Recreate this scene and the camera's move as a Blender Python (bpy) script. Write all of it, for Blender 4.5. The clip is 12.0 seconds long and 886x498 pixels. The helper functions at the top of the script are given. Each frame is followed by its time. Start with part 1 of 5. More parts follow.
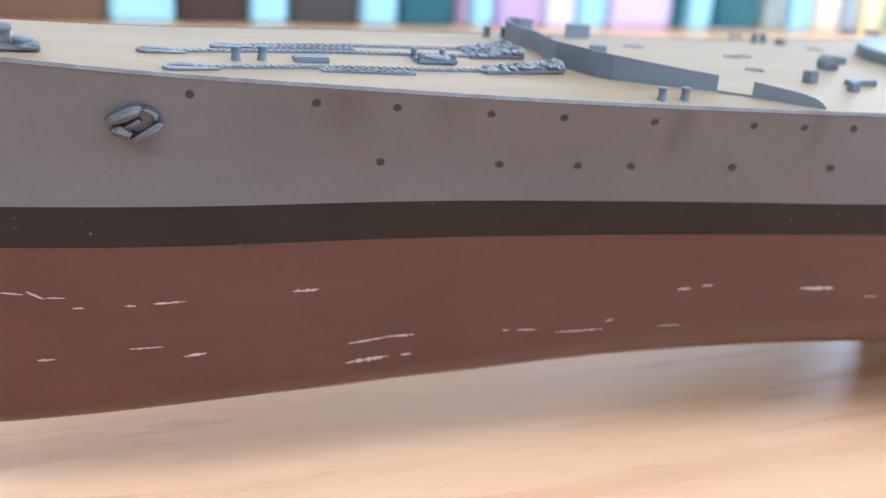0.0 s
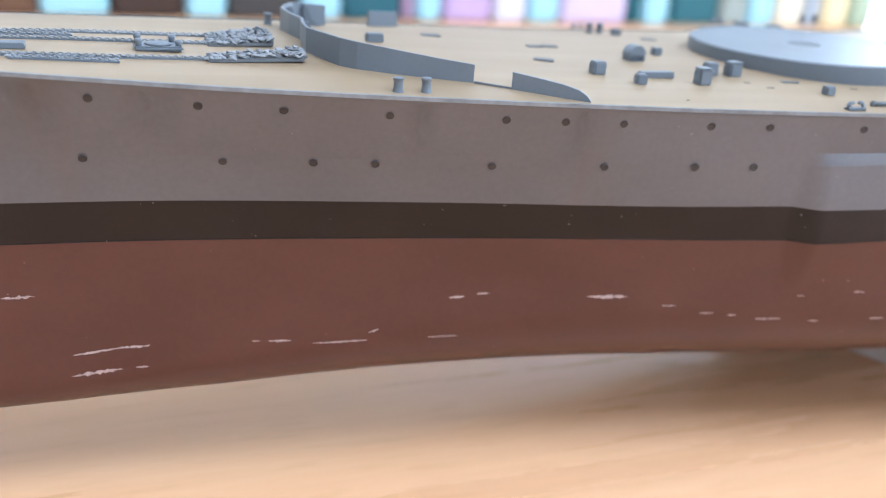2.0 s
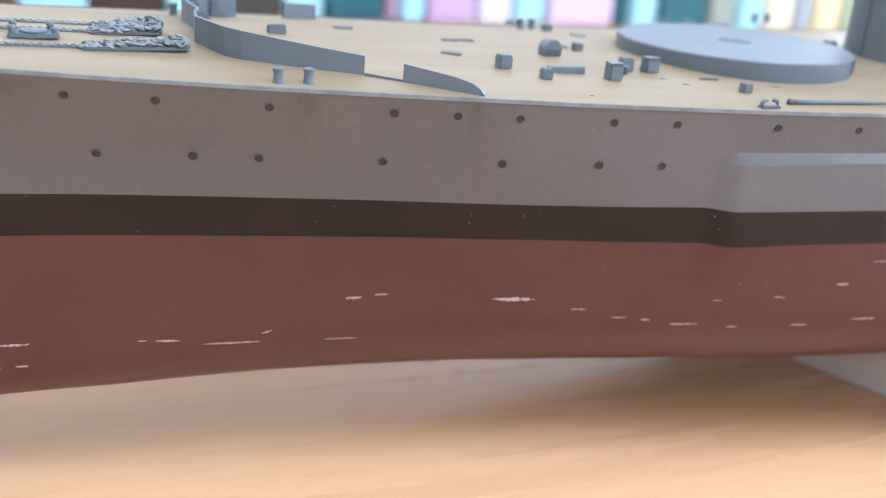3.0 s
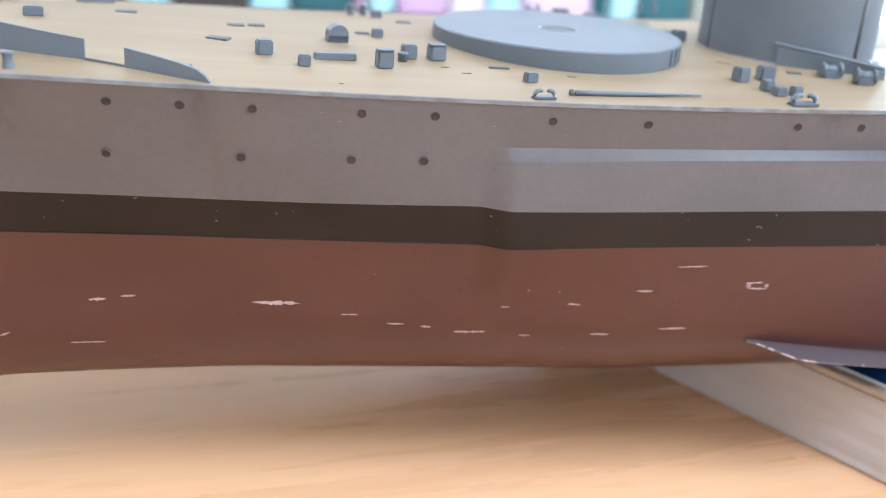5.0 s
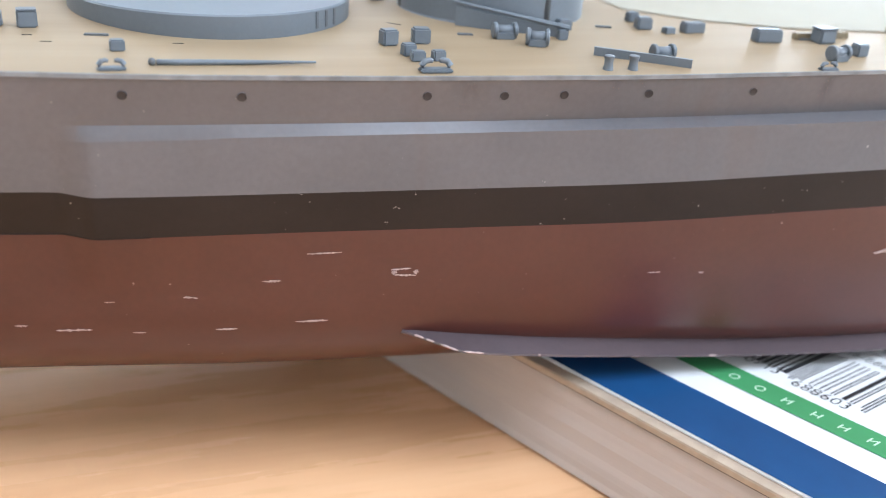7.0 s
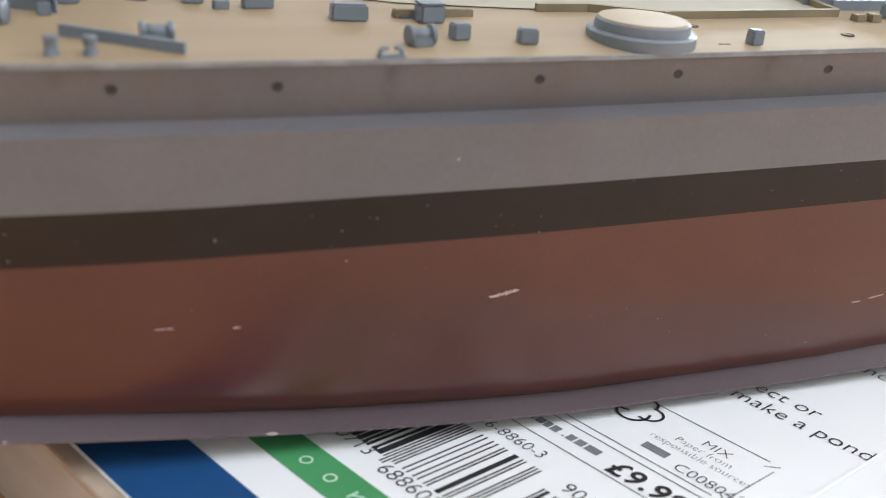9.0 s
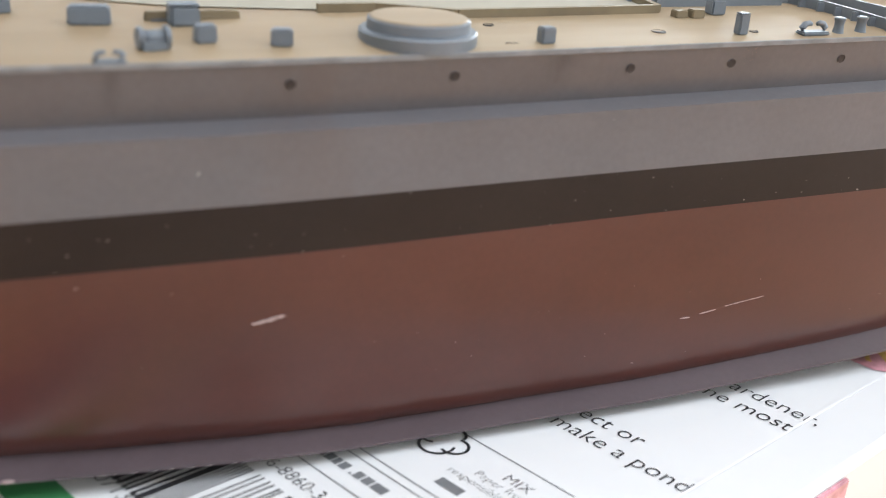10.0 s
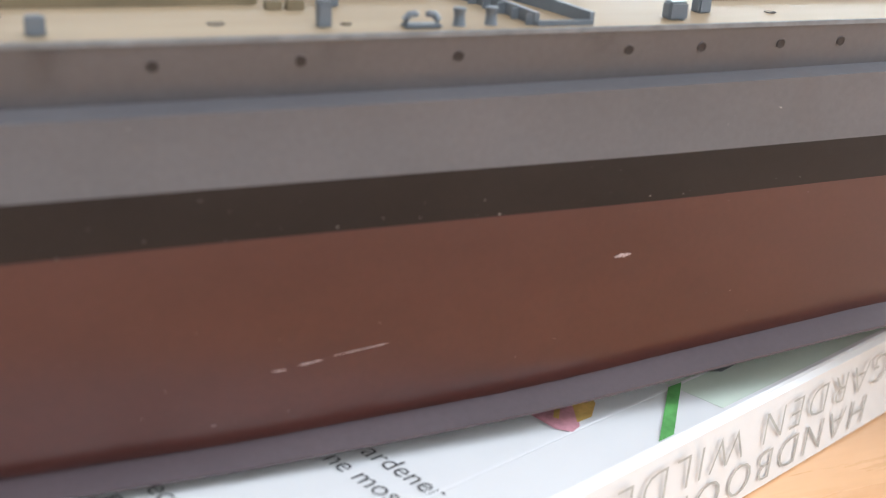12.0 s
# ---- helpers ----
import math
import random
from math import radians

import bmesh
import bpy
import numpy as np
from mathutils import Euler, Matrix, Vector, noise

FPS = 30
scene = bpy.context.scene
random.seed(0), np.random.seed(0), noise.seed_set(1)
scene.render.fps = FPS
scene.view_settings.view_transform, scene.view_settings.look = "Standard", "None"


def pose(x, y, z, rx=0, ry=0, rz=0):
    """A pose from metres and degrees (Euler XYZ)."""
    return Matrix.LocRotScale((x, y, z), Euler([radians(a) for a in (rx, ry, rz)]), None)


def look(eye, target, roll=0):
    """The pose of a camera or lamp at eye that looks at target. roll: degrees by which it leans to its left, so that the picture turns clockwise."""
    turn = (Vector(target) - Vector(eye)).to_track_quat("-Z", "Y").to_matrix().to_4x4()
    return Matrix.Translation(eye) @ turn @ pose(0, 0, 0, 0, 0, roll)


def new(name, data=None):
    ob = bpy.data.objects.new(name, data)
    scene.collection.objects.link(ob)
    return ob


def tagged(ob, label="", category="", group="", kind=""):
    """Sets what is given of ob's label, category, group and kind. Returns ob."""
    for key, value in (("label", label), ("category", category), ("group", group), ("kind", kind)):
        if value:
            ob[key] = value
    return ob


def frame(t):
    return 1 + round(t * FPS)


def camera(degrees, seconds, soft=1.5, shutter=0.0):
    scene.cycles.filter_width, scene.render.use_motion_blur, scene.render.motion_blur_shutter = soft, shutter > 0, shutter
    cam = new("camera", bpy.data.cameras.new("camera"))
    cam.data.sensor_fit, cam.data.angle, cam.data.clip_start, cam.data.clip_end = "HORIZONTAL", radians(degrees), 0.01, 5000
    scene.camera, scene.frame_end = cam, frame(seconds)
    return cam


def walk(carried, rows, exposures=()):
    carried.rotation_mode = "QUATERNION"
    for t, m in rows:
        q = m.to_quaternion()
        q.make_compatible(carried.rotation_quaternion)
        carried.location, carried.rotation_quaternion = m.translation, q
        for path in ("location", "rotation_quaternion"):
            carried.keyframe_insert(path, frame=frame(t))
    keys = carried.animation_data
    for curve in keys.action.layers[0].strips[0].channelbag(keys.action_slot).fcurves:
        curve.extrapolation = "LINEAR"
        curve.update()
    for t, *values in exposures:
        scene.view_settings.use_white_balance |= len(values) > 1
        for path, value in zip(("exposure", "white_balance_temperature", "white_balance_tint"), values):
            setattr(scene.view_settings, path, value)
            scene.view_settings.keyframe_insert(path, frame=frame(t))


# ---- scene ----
NORTH_W, NORTHWEST_W, CORNER_W, EAST_W, SOUTH_W, ROOF_W = 34.0, 72.0, 100.0, 70.0, 4.0, 42.0
EXPO = ((0.0, -0.06, 5450, 10), (2.5, -0.04, 5600, 10), (5.0, 0.06, 5850, 10), (6.5, 0.07, 5900, 10), (8.4, -0.58, 6700, 11), (10.0, -0.42, 6650, 11), (12.0, -0.50, 6450, 11))
cam = camera(48.0, 12.0, soft=1.05)
cam.data.dof.use_dof = True
cam.data.dof.focus_distance = 0.172
cam.data.dof.aperture_fstop = 14.0
ROWS = [
    (0, 0.0430, 0.0725, 0.1211, 69.034, -3.716, -20.189),
    (0.5, 0.0529, 0.0705, 0.1201, 69.121, -3.716, -19.994),
    (1, 0.0659, 0.0695, 0.1178, 68.864, -3.821, -19.957),
    (1.5, 0.0836, 0.0680, 0.1156, 68.707, -3.951, -19.906),
    (2, 0.0959, 0.0701, 0.1199, 68.825, -3.820, -19.710),
    (2.5, 0.1059, 0.0700, 0.1209, 68.426, -3.581, -19.317),
    (3, 0.1180, 0.0690, 0.1179, 69.037, -4.228, -19.090),
    (4.8, 0.1648, 0.0656, 0.1154, 68.771, -4.273, -16.976),
    (5, 0.1695, 0.0659, 0.1175, 68.641, -4.274, -17.221),
    (5.5, 0.1847, 0.0663, 0.1194, 68.637, -3.948, -18.184),
    (6, 0.1945, 0.0647, 0.1168, 69.107, -3.866, -18.692),
    (6.5, 0.2170, 0.0641, 0.1188, 68.087, -3.683, -18.840),
    (6.7, 0.2258, 0.0630, 0.1199, 67.328, -3.579, -18.599),
    (8.3, 0.2839, 0.0827, 0.1126, 65.089, -3.508, -19.067),
    (8.5, 0.2937, 0.0840, 0.1140, 65.160, -3.548, -19.319),
    (9, 0.3227, 0.0848, 0.1128, 65.923, -4.343, -20.530),
    (9.5, 0.3400, 0.0843, 0.1112, 66.787, -3.532, -21.265),
    (10, 0.3573, 0.0850, 0.1103, 66.863, -3.522, -21.836),
    (10.5, 0.3780, 0.0842, 0.1123, 67.223, -3.385, -22.060),
    (11, 0.3949, 0.0838, 0.1117, 67.517, -3.345, -22.055),
    (11.5, 0.4129, 0.0848, 0.1063, 67.694, -3.125, -21.879),
    (12, 0.4294, 0.0859, 0.1040, 68.440, -2.968, -21.238),
]
walk(cam, [(t, pose(x, y, z, rx, ry, rz)) for t, x, y, z, rx, ry, rz in ROWS], EXPO)

# ---- light: daylight through the windows of the room, with added northwest and south fill ----
world = bpy.data.worlds.new("world")
scene.world = world
world.use_nodes = True
_n = world.node_tree.nodes
_sky = _n.new("ShaderNodeTexSky")
_sky.sky_type, _sky.sun_disc, _sky.sun_elevation, _sky.sun_rotation = "NISHITA", False, radians(38), radians(20)
world.node_tree.links.new(_sky.outputs[0], _n["Background"].inputs[0])
_n["Background"].inputs[1].default_value = 0.12


def area_light(name, place, aim, sx, sy, watts, colour):
    lamp = bpy.data.lights.new(name, "AREA")
    lamp.shape, lamp.size, lamp.size_y, lamp.energy, lamp.color = "RECTANGLE", sx, sy, watts, colour
    ob = new(name, lamp)
    ob.matrix_world = look(place, aim)
    return ob


area_light("daylight_north", (1.2, 3.12, 1.0), (0.4, 0.2, 0.1), 2.4, 1.1, NORTH_W, (0.80, 0.91, 1.0))
# Added fill, no known window: brightens the table left of the bow
area_light("daylight_northwest", (-1.0, 3.1, 1.0), (0.3, 0.25, 0.05), 1.2, 1.1, NORTHWEST_W, (0.84, 0.92, 1.0))
area_light("daylight_corner", (2.55, 2.25, 0.42), (0.25, 0.26, 0.1), 1.5, 0.7, CORNER_W, (0.78, 0.90, 1.0))
area_light("daylight_east", (2.55, -0.35, 1.0), (0.3, 0.1, 0.1), 2.2, 1.1, EAST_W, (0.84, 0.93, 1.0))
# Weak added fill from the viewer's side, no known window there
area_light("daylight_south", (0.5, -1.55, 0.35), (0.3, 0.25, 0.05), 2.0, 0.6, SOUTH_W, (0.93, 0.95, 1.0))
area_light("daylight_roof", (0.5, -0.48, 1.66), (0.5, -0.48, 0.0), 1.6, 1.0, ROOF_W, (0.80, 0.88, 1.0))


# ---- materials ----
def shader(name, rough=0.5, metal=0.0, spec=0.5):
    m = bpy.data.materials.new(name)
    m.use_nodes = True
    b = m.node_tree.nodes["Principled BSDF"]
    b.inputs["Roughness"].default_value, b.inputs["Metallic"].default_value = rough, metal
    b.inputs["Specular IOR Level"].default_value = spec
    return m, m.node_tree.nodes, m.node_tree.links, b


def noise_node(n, l, scale, detail=4.0, stretch=(1, 1, 1), rough=0.55):
    tc, mp, tx = n.new("ShaderNodeTexCoord"), n.new("ShaderNodeMapping"), n.new("ShaderNodeTexNoise")
    mp.inputs["Scale"].default_value = stretch
    tx.inputs["Scale"].default_value, tx.inputs["Detail"].default_value, tx.inputs["Roughness"].default_value = scale, detail, rough
    l.new(tc.outputs["Object"], mp.inputs[0])
    l.new(mp.outputs[0], tx.inputs["Vector"])
    return tx.outputs["Fac"]


def ramp(n, l, fac, stops):
    r = n.new("ShaderNodeValToRGB")
    el = r.color_ramp.elements
    while len(el) < len(stops):
        el.new(0.5)
    for e, (p, c) in zip(el, stops):
        e.position, e.color = p, (*c, 1.0)
    l.new(fac, r.inputs[0])
    return r.outputs[0]


def mixed(n, l, fac, a, b, mode="MIX"):
    m = n.new("ShaderNodeMix")
    m.data_type, m.blend_type = "RGBA", mode
    for socket, value in ((m.inputs[0], fac), (m.inputs[6], a), (m.inputs[7], b)):
        if isinstance(value, (int, float)):
            socket.default_value = value
        elif isinstance(value, tuple):
            socket.default_value = (*value, 1.0)
        else:
            l.new(value, socket)
    return m.outputs[2]


def bump(n, l, b, height, strength, distance):
    k = n.new("ShaderNodeBump")
    k.inputs["Strength"].default_value, k.inputs["Distance"].default_value = strength, distance
    l.new(height, k.inputs["Height"])
    l.new(k.outputs[0], b.inputs["Normal"])


def paint(name, colour, worn, rough=0.55, speck=None, streak=0.0, spec=0.5, grain=900.0, rare=0.0):
    """Brushed model paint: blotches, fine grain, optional pale specks and rusty run marks."""
    m, n, l, b = shader(name, rough, 0.0, spec)
    c = ramp(n, l, noise_node(n, l, 35.0, 5.0, (1, 1, 1.6)), [(0.32, colour), (0.72, worn)])
    fine = noise_node(n, l, grain, 3.0)
    c = mixed(n, l, 0.05 if grain < 1000 else 0.03, c, ramp(n, l, fine, [(0.3, (0.0, 0.0, 0.0)), (0.7, (1.0, 1.0, 1.0))]), "OVERLAY")
    if streak:
        run = ramp(n, l, noise_node(n, l, 60.0, 3.0, (1.0, 1.0, 0.10)), [(0.60, (0, 0, 0)), (0.78, (streak,) * 3)])
        c = mixed(n, l, run, c, (0.115, 0.066, 0.045))
    if speck:
        dots = ramp(n, l, noise_node(n, l, 1150.0, 2.0, (0.7, 0.7, 1.0)), [(0.735 + rare, (0, 0, 0)), (0.765 + rare, (0.8, 0.8, 0.8))])
        c = mixed(n, l, dots, c, speck)
    l.new(c, b.inputs["Base Color"])
    r = ramp(n, l, noise_node(n, l, 25.0, 2.0), [(0.1, (rough - 0.04,) * 3), (0.9, (rough + 0.06,) * 3)])
    l.new(r, b.inputs["Roughness"])
    return m


def plain(name, colour, rough=0.6, metal=0.0, vary=0.12, scale=40.0, spec=0.5):
    m, n, l, b = shader(name, rough, metal, spec)
    lo = tuple(v * (1 - vary) for v in colour)
    hi = tuple(min(1.0, v * (1 + vary)) for v in colour)
    l.new(ramp(n, l, noise_node(n, l, scale, 5.0), [(0.3, lo), (0.7, hi)]), b.inputs["Base Color"])
    bump(n, l, b, noise_node(n, l, scale * 12, 3.0), 0.12, 0.0002)
    return m


HULL_GREY = paint("hull_grey_paint", (0.100, 0.095, 0.100), (0.121, 0.114, 0.119), 0.36, (0.42, 0.40, 0.38), 0.28, 0.5, 900.0, 0.045)
BOOT_BLACK = paint("boot_black_paint", (0.0135, 0.0084, 0.0068), (0.0205, 0.0136, 0.0112), 0.38, (0.26, 0.24, 0.22), 0.0, 0.25)
HULL_RED = paint("hull_red_paint", (0.060, 0.0160, 0.0112), (0.076, 0.0222, 0.0158), 0.30, (0.26, 0.19, 0.18), 0.0, 0.55, 900.0, 0.030)
# Greyer and paler than the hull red: part of the keel's sheen is in this colour
KEEL_RED = paint("bilge_keel_sheen_paint", (0.066, 0.048, 0.053), (0.083, 0.061, 0.066), 0.33)
FIT_GREY = paint("fitting_grey_paint", (0.108, 0.126, 0.146), (0.145, 0.166, 0.188), 0.46, None, 0.0, 0.5, 1400.0)
DARK_GREY = paint("shadow_grey_paint", (0.085, 0.092, 0.100), (0.130, 0.138, 0.145), 0.6, None, 0.0, 0.5, 1400.0)
CHAIN_METAL = paint("chain_paint", (0.16, 0.17, 0.18), (0.30, 0.31, 0.32), 0.45, None, 0.0, 0.5, 2500.0)
PALE_CARD = plain("pale_resin", (0.31, 0.285, 0.225), 0.75, 0.0, 0.04, 60.0, 0.25)
COAMING = plain("coaming_tan_resin", (0.17, 0.13, 0.075), 0.6, 0.0, 0.18, 120.0)
PORT_DARK = plain("porthole_dark", (0.030, 0.024, 0.023), 0.6, 0.0, 0.3, 600.0)
CHIP = plain("bare_primer_chip", (0.38, 0.285, 0.27), 0.6, 0.0, 0.25, 900.0)
WHITE_EDGE = plain("pale_edge_paint", (0.17, 0.175, 0.18), 0.5, 0.0, 0.25, 300.0)


def deck_wood():
    m, n, l, b = shader("deck_wood_veneer", 0.55)
    grain = noise_node(n, l, 90.0, 6.0, (0.12, 1.6, 1.0))
    blot = noise_node(n, l, 22.0, 4.0, (0.6, 1.0, 1.0))
    c = ramp(n, l, grain, [(0.28, (0.240, 0.172, 0.100)), (0.72, (0.300, 0.226, 0.140))])
    c = mixed(n, l, ramp(n, l, blot, [(0.42, (0, 0, 0)), (0.72, (0.7, 0.7, 0.7))]), c, (0.225, 0.155, 0.086))
    l.new(c, b.inputs["Base Color"])
    bump(n, l, b, grain, 0.2, 0.0001)
    return m


def table_wood():
    m, n, l, b = shader("beech_table_lacquer", 0.34, 0.0, 0.5)
    turn = (0.5, 6.0, 1.0)
    grain = noise_node(n, l, 9.0, 7.0, turn, 0.62)
    fleck = noise_node(n, l, 60.0, 3.0, (0.8, 5.0, 1.0))
    broad = noise_node(n, l, 2.2, 3.0, (0.6, 2.5, 1.0))
    c = ramp(n, l, grain, [(0.30, (0.640, 0.345, 0.175)), (0.52, (0.760, 0.435, 0.230)), (0.74, (0.820, 0.510, 0.290))])
    c = mixed(n, l, ramp(n, l, fleck, [(0.55, (0, 0, 0)), (0.70, (0.28, 0.28, 0.28))]), c, (0.560, 0.300, 0.120))
    c = mixed(n, l, ramp(n, l, broad, [(0.35, (0, 0, 0)), (0.75, (0.35, 0.35, 0.35))]), c, (0.820, 0.500, 0.270))
    l.new(c, b.inputs["Base Color"])
    l.new(ramp(n, l, grain, [(0.3, (0.25,) * 3), (0.7, (0.31,) * 3)]), b.inputs["Roughness"])
    bump(n, l, b, grain, 0.06, 0.0004)
    return m


DECK_WOOD, TABLE_WOOD = deck_wood(), table_wood()
COVER_WHITE = plain("glossy_white_cover", (0.68, 0.68, 0.675), 0.36, 0.0, 0.03, 20.0)
INK = plain("black_print", (0.022, 0.022, 0.024), 0.35, 0.0, 0.2, 300.0)
SPINE_GREY = plain("faint_grey_print", (0.36, 0.37, 0.35), 0.35, 0.0, 0.2, 300.0)
INK_GREY = plain("grey_print", (0.16, 0.165, 0.17), 0.35, 0.0, 0.2, 300.0)
BLUE = plain("blue_print", (0.012, 0.060, 0.165), 0.25, 0.0, 0.10, 60.0)
GREEN = plain("green_print", (0.058, 0.25, 0.098), 0.25, 0.0, 0.10, 60.0)
LEAF_GREEN = plain("stem_green_print", (0.12, 0.36, 0.11), 0.25, 0.0, 0.3, 250.0)
PINK = plain("petal_pink_print", (0.62, 0.30, 0.34), 0.25, 0.0, 0.35, 260.0)
YELLOW = plain("petal_yellow_print", (0.62, 0.40, 0.13), 0.25, 0.0, 0.35, 260.0)
PALE_TINT = plain("pale_green_print", (0.62, 0.70, 0.60), 0.25, 0.0, 0.05, 60.0)
CREASE = plain("cover_crease", (0.80, 0.80, 0.80), 0.2, 0.0, 0.02, 60.0)
KRAFT = plain("cover_edge_card", (0.40, 0.31, 0.23), 0.7, 0.0, 0.15, 200.0)


def paper():
    m, n, l, b = shader("page_edges", 0.75)
    lines = noise_node(n, l, 260.0, 3.0, (0.05, 0.05, 9.0))
    blot = noise_node(n, l, 25.0, 4.0, (0.5, 0.5, 2.0))
    c = ramp(n, l, lines, [(0.30, (0.475, 0.41, 0.365)), (0.70, (0.495, 0.43, 0.385))])
    c = mixed(n, l, ramp(n, l, blot, [(0.4, (0, 0, 0)), (0.75, (0.3, 0.3, 0.3))]), c, (0.45, 0.36, 0.31))
    l.new(c, b.inputs["Base Color"])
    bump(n, l, b, lines, 0.12, 0.0001)
    return m


PAPER = paper()
WALL = plain("cream_wall_paint", (0.70, 0.67, 0.62), 0.8, 0.0, 0.04, 3.0)
CEILING = plain("white_ceiling_paint", (0.80, 0.80, 0.79), 0.85, 0.0, 0.03, 3.0)
CARPET = plain("brown_carpet", (0.20, 0.14, 0.10), 0.95, 0.0, 0.25, 40.0)


def stain_material():
    """A thin rusty wash, patchy and mostly clear."""
    m, n, l, b = shader("rust_wash", 0.6)
    b.inputs["Base Color"].default_value = (0.045, 0.028, 0.020, 1)
    clear, mix = n.new("ShaderNodeBsdfTransparent"), n.new("ShaderNodeMixShader")
    tc, sep = n.new("ShaderNodeTexCoord"), n.new("ShaderNodeSeparateXYZ")
    l.new(tc.outputs["UV"], sep.inputs[0])
    across = ramp(n, l, sep.outputs[0], [(0.0, (0, 0, 0)), (0.5, (1, 1, 1)), (1.0, (0, 0, 0))])
    down = ramp(n, l, sep.outputs[1], [(0.0, (0, 0, 0)), (0.35, (0.5, 0.5, 0.5)), (0.9, (1, 1, 1)), (1.0, (0.4, 0.4, 0.4))])
    patch = ramp(n, l, noise_node(n, l, 700.0, 4.0, (1, 1, 0.35)), [(0.30, (0, 0, 0)), (0.75, (0.29, 0.29, 0.29))])
    fac = mixed(n, l, 1.0, mixed(n, l, 1.0, across, down, "MULTIPLY"), patch, "MULTIPLY")
    l.new(fac, mix.inputs[0])
    l.new(clear.outputs[0], mix.inputs[1])
    l.new(b.outputs[0], mix.inputs[2])
    l.new(mix.outputs[0], n["Material Output"].inputs[0])
    return m


RUST = stain_material()


# ---- mesh helpers ----
def mesh_ob(name, bm, material, parent=None, smooth=False):
    me = bpy.data.meshes.new(name)
    bm.normal_update()
    bm.to_mesh(me)
    bm.free()
    for m in material if isinstance(material, (list, tuple)) else (material,):
        me.materials.append(m)
    if smooth:
        me.polygons.foreach_set("use_smooth", [True] * len(me.polygons))
    ob = new(name, me)
    ob.parent = parent
    return ob


def part(name, bm, material, parent, label="", smooth=False):
    return tagged(mesh_ob(name, bm, material, parent, smooth), label)


def block(bm, cx, cy, z0, sx, sy, sz, bevel=0.0, turn=0.0, taper=1.0):
    """A box standing on z0, bevelled, turned about its middle and narrowed to its top."""
    made = bmesh.ops.create_cube(bm, size=1.0)["verts"]
    for v in made:
        k = taper if v.co.z > 0 else 1.0
        v.co = Vector((v.co.x * sx * k, v.co.y * sy * k, (v.co.z + 0.5) * sz))
    if bevel:
        edges = list({e for v in made for e in v.link_edges})
        res = bmesh.ops.bevel(bm, geom=edges, offset=bevel, segments=2, affect="EDGES", clamp_overlap=True)
        made = list({v for f in res["faces"] for v in f.verts} | {v for v in made if v.is_valid})
    bmesh.ops.transform(bm, matrix=pose(cx, cy, z0, 0, 0, turn), verts=made)
    return bm


def lathe(bm, rings, sides=24, cx=0.0, cy=0.0, m=None):
    """A turned body from (radius, height) rings, closed at both ends."""
    loops = []
    for r, z in rings:
        loops.append([bm.verts.new((cx + r * math.cos(2 * math.pi * k / sides), cy + r * math.sin(2 * math.pi * k / sides), z)) for k in range(sides)])
    for a, b in zip(loops, loops[1:]):
        for k in range(sides):
            bm.faces.new((a[k], a[(k + 1) % sides], b[(k + 1) % sides], b[k]))
    bm.faces.new(list(reversed(loops[0])))
    bm.faces.new(loops[-1])
    if m is not None:
        bmesh.ops.transform(bm, matrix=m, verts=[v for loop in loops for v in loop])
    return bm


def tube(bm, points, radius, sides=8, ends=True):
    """A round bar swept through points; radius: one, or one for each point."""
    pts = [Vector(p) for p in points]
    rs = radius if isinstance(radius, (list, tuple)) else [radius] * len(pts)
    loops = []
    for i, p in enumerate(pts):
        way = (pts[min(i + 1, len(pts) - 1)] - pts[max(i - 1, 0)]).normalized()
        side = way.cross(Vector((0, 0, 1)))
        side = Vector((1, 0, 0)) if side.length < 1e-6 else side.normalized()
        top = side.cross(way)
        loops.append([bm.verts.new(p + rs[i] * (math.cos(2 * math.pi * k / sides) * side + math.sin(2 * math.pi * k / sides) * top)) for k in range(sides)])
    for a, b in zip(loops, loops[1:]):
        for k in range(sides):
            bm.faces.new((a[k], a[(k + 1) % sides], b[(k + 1) % sides], b[k]))
    if ends:
        bm.faces.new(list(reversed(loops[0])))
        bm.faces.new(loops[-1])
    bmesh.ops.recalc_face_normals(bm, faces=bm.faces[:])
    return bm


def wallplate(bm, line, heights, thick, base):
    """An upright plate along a plan line, with its own height at each point; base: function of x, y."""
    line = [Vector((x, y, 0)) for x, y in line]
    rows = []
    for i, p in enumerate(line):
        way = (line[min(i + 1, len(line) - 1)] - line[max(i - 1, 0)]).normalized()
        off = Vector((-way.y, way.x, 0)) * thick / 2
        z0 = base(p.x, p.y) - 0.0003
        rows.append([bm.verts.new((q.x, q.y, z)) for q, z in ((p - off, z0), (p + off, z0), (p + off, z0 + heights[i]), (p - off, z0 + heights[i]))])
    for a, b in zip(rows, rows[1:]):
        for k in range(4):
            bm.faces.new((a[k], a[(k + 1) % 4], b[(k + 1) % 4], b[k]))
    bm.faces.new(list(reversed(rows[0])))
    bm.faces.new(rows[-1])
    bmesh.ops.recalc_face_normals(bm, faces=bm.faces[:])
    return bm


def slab(bm, outline, z0, z1):
    """A flat plate from a plan outline."""
    low = [bm.verts.new((x, y, z0)) for x, y in outline]
    top = [bm.verts.new((x, y, z1)) for x, y in outline]
    bm.faces.new(list(reversed(low)))
    bm.faces.new(top)
    for k in range(len(low)):
        j = (k + 1) % len(low)
        bm.faces.new((low[k], low[j], top[j], top[k]))
    bmesh.ops.recalc_face_normals(bm, faces=bm.faces[:])
    return bm


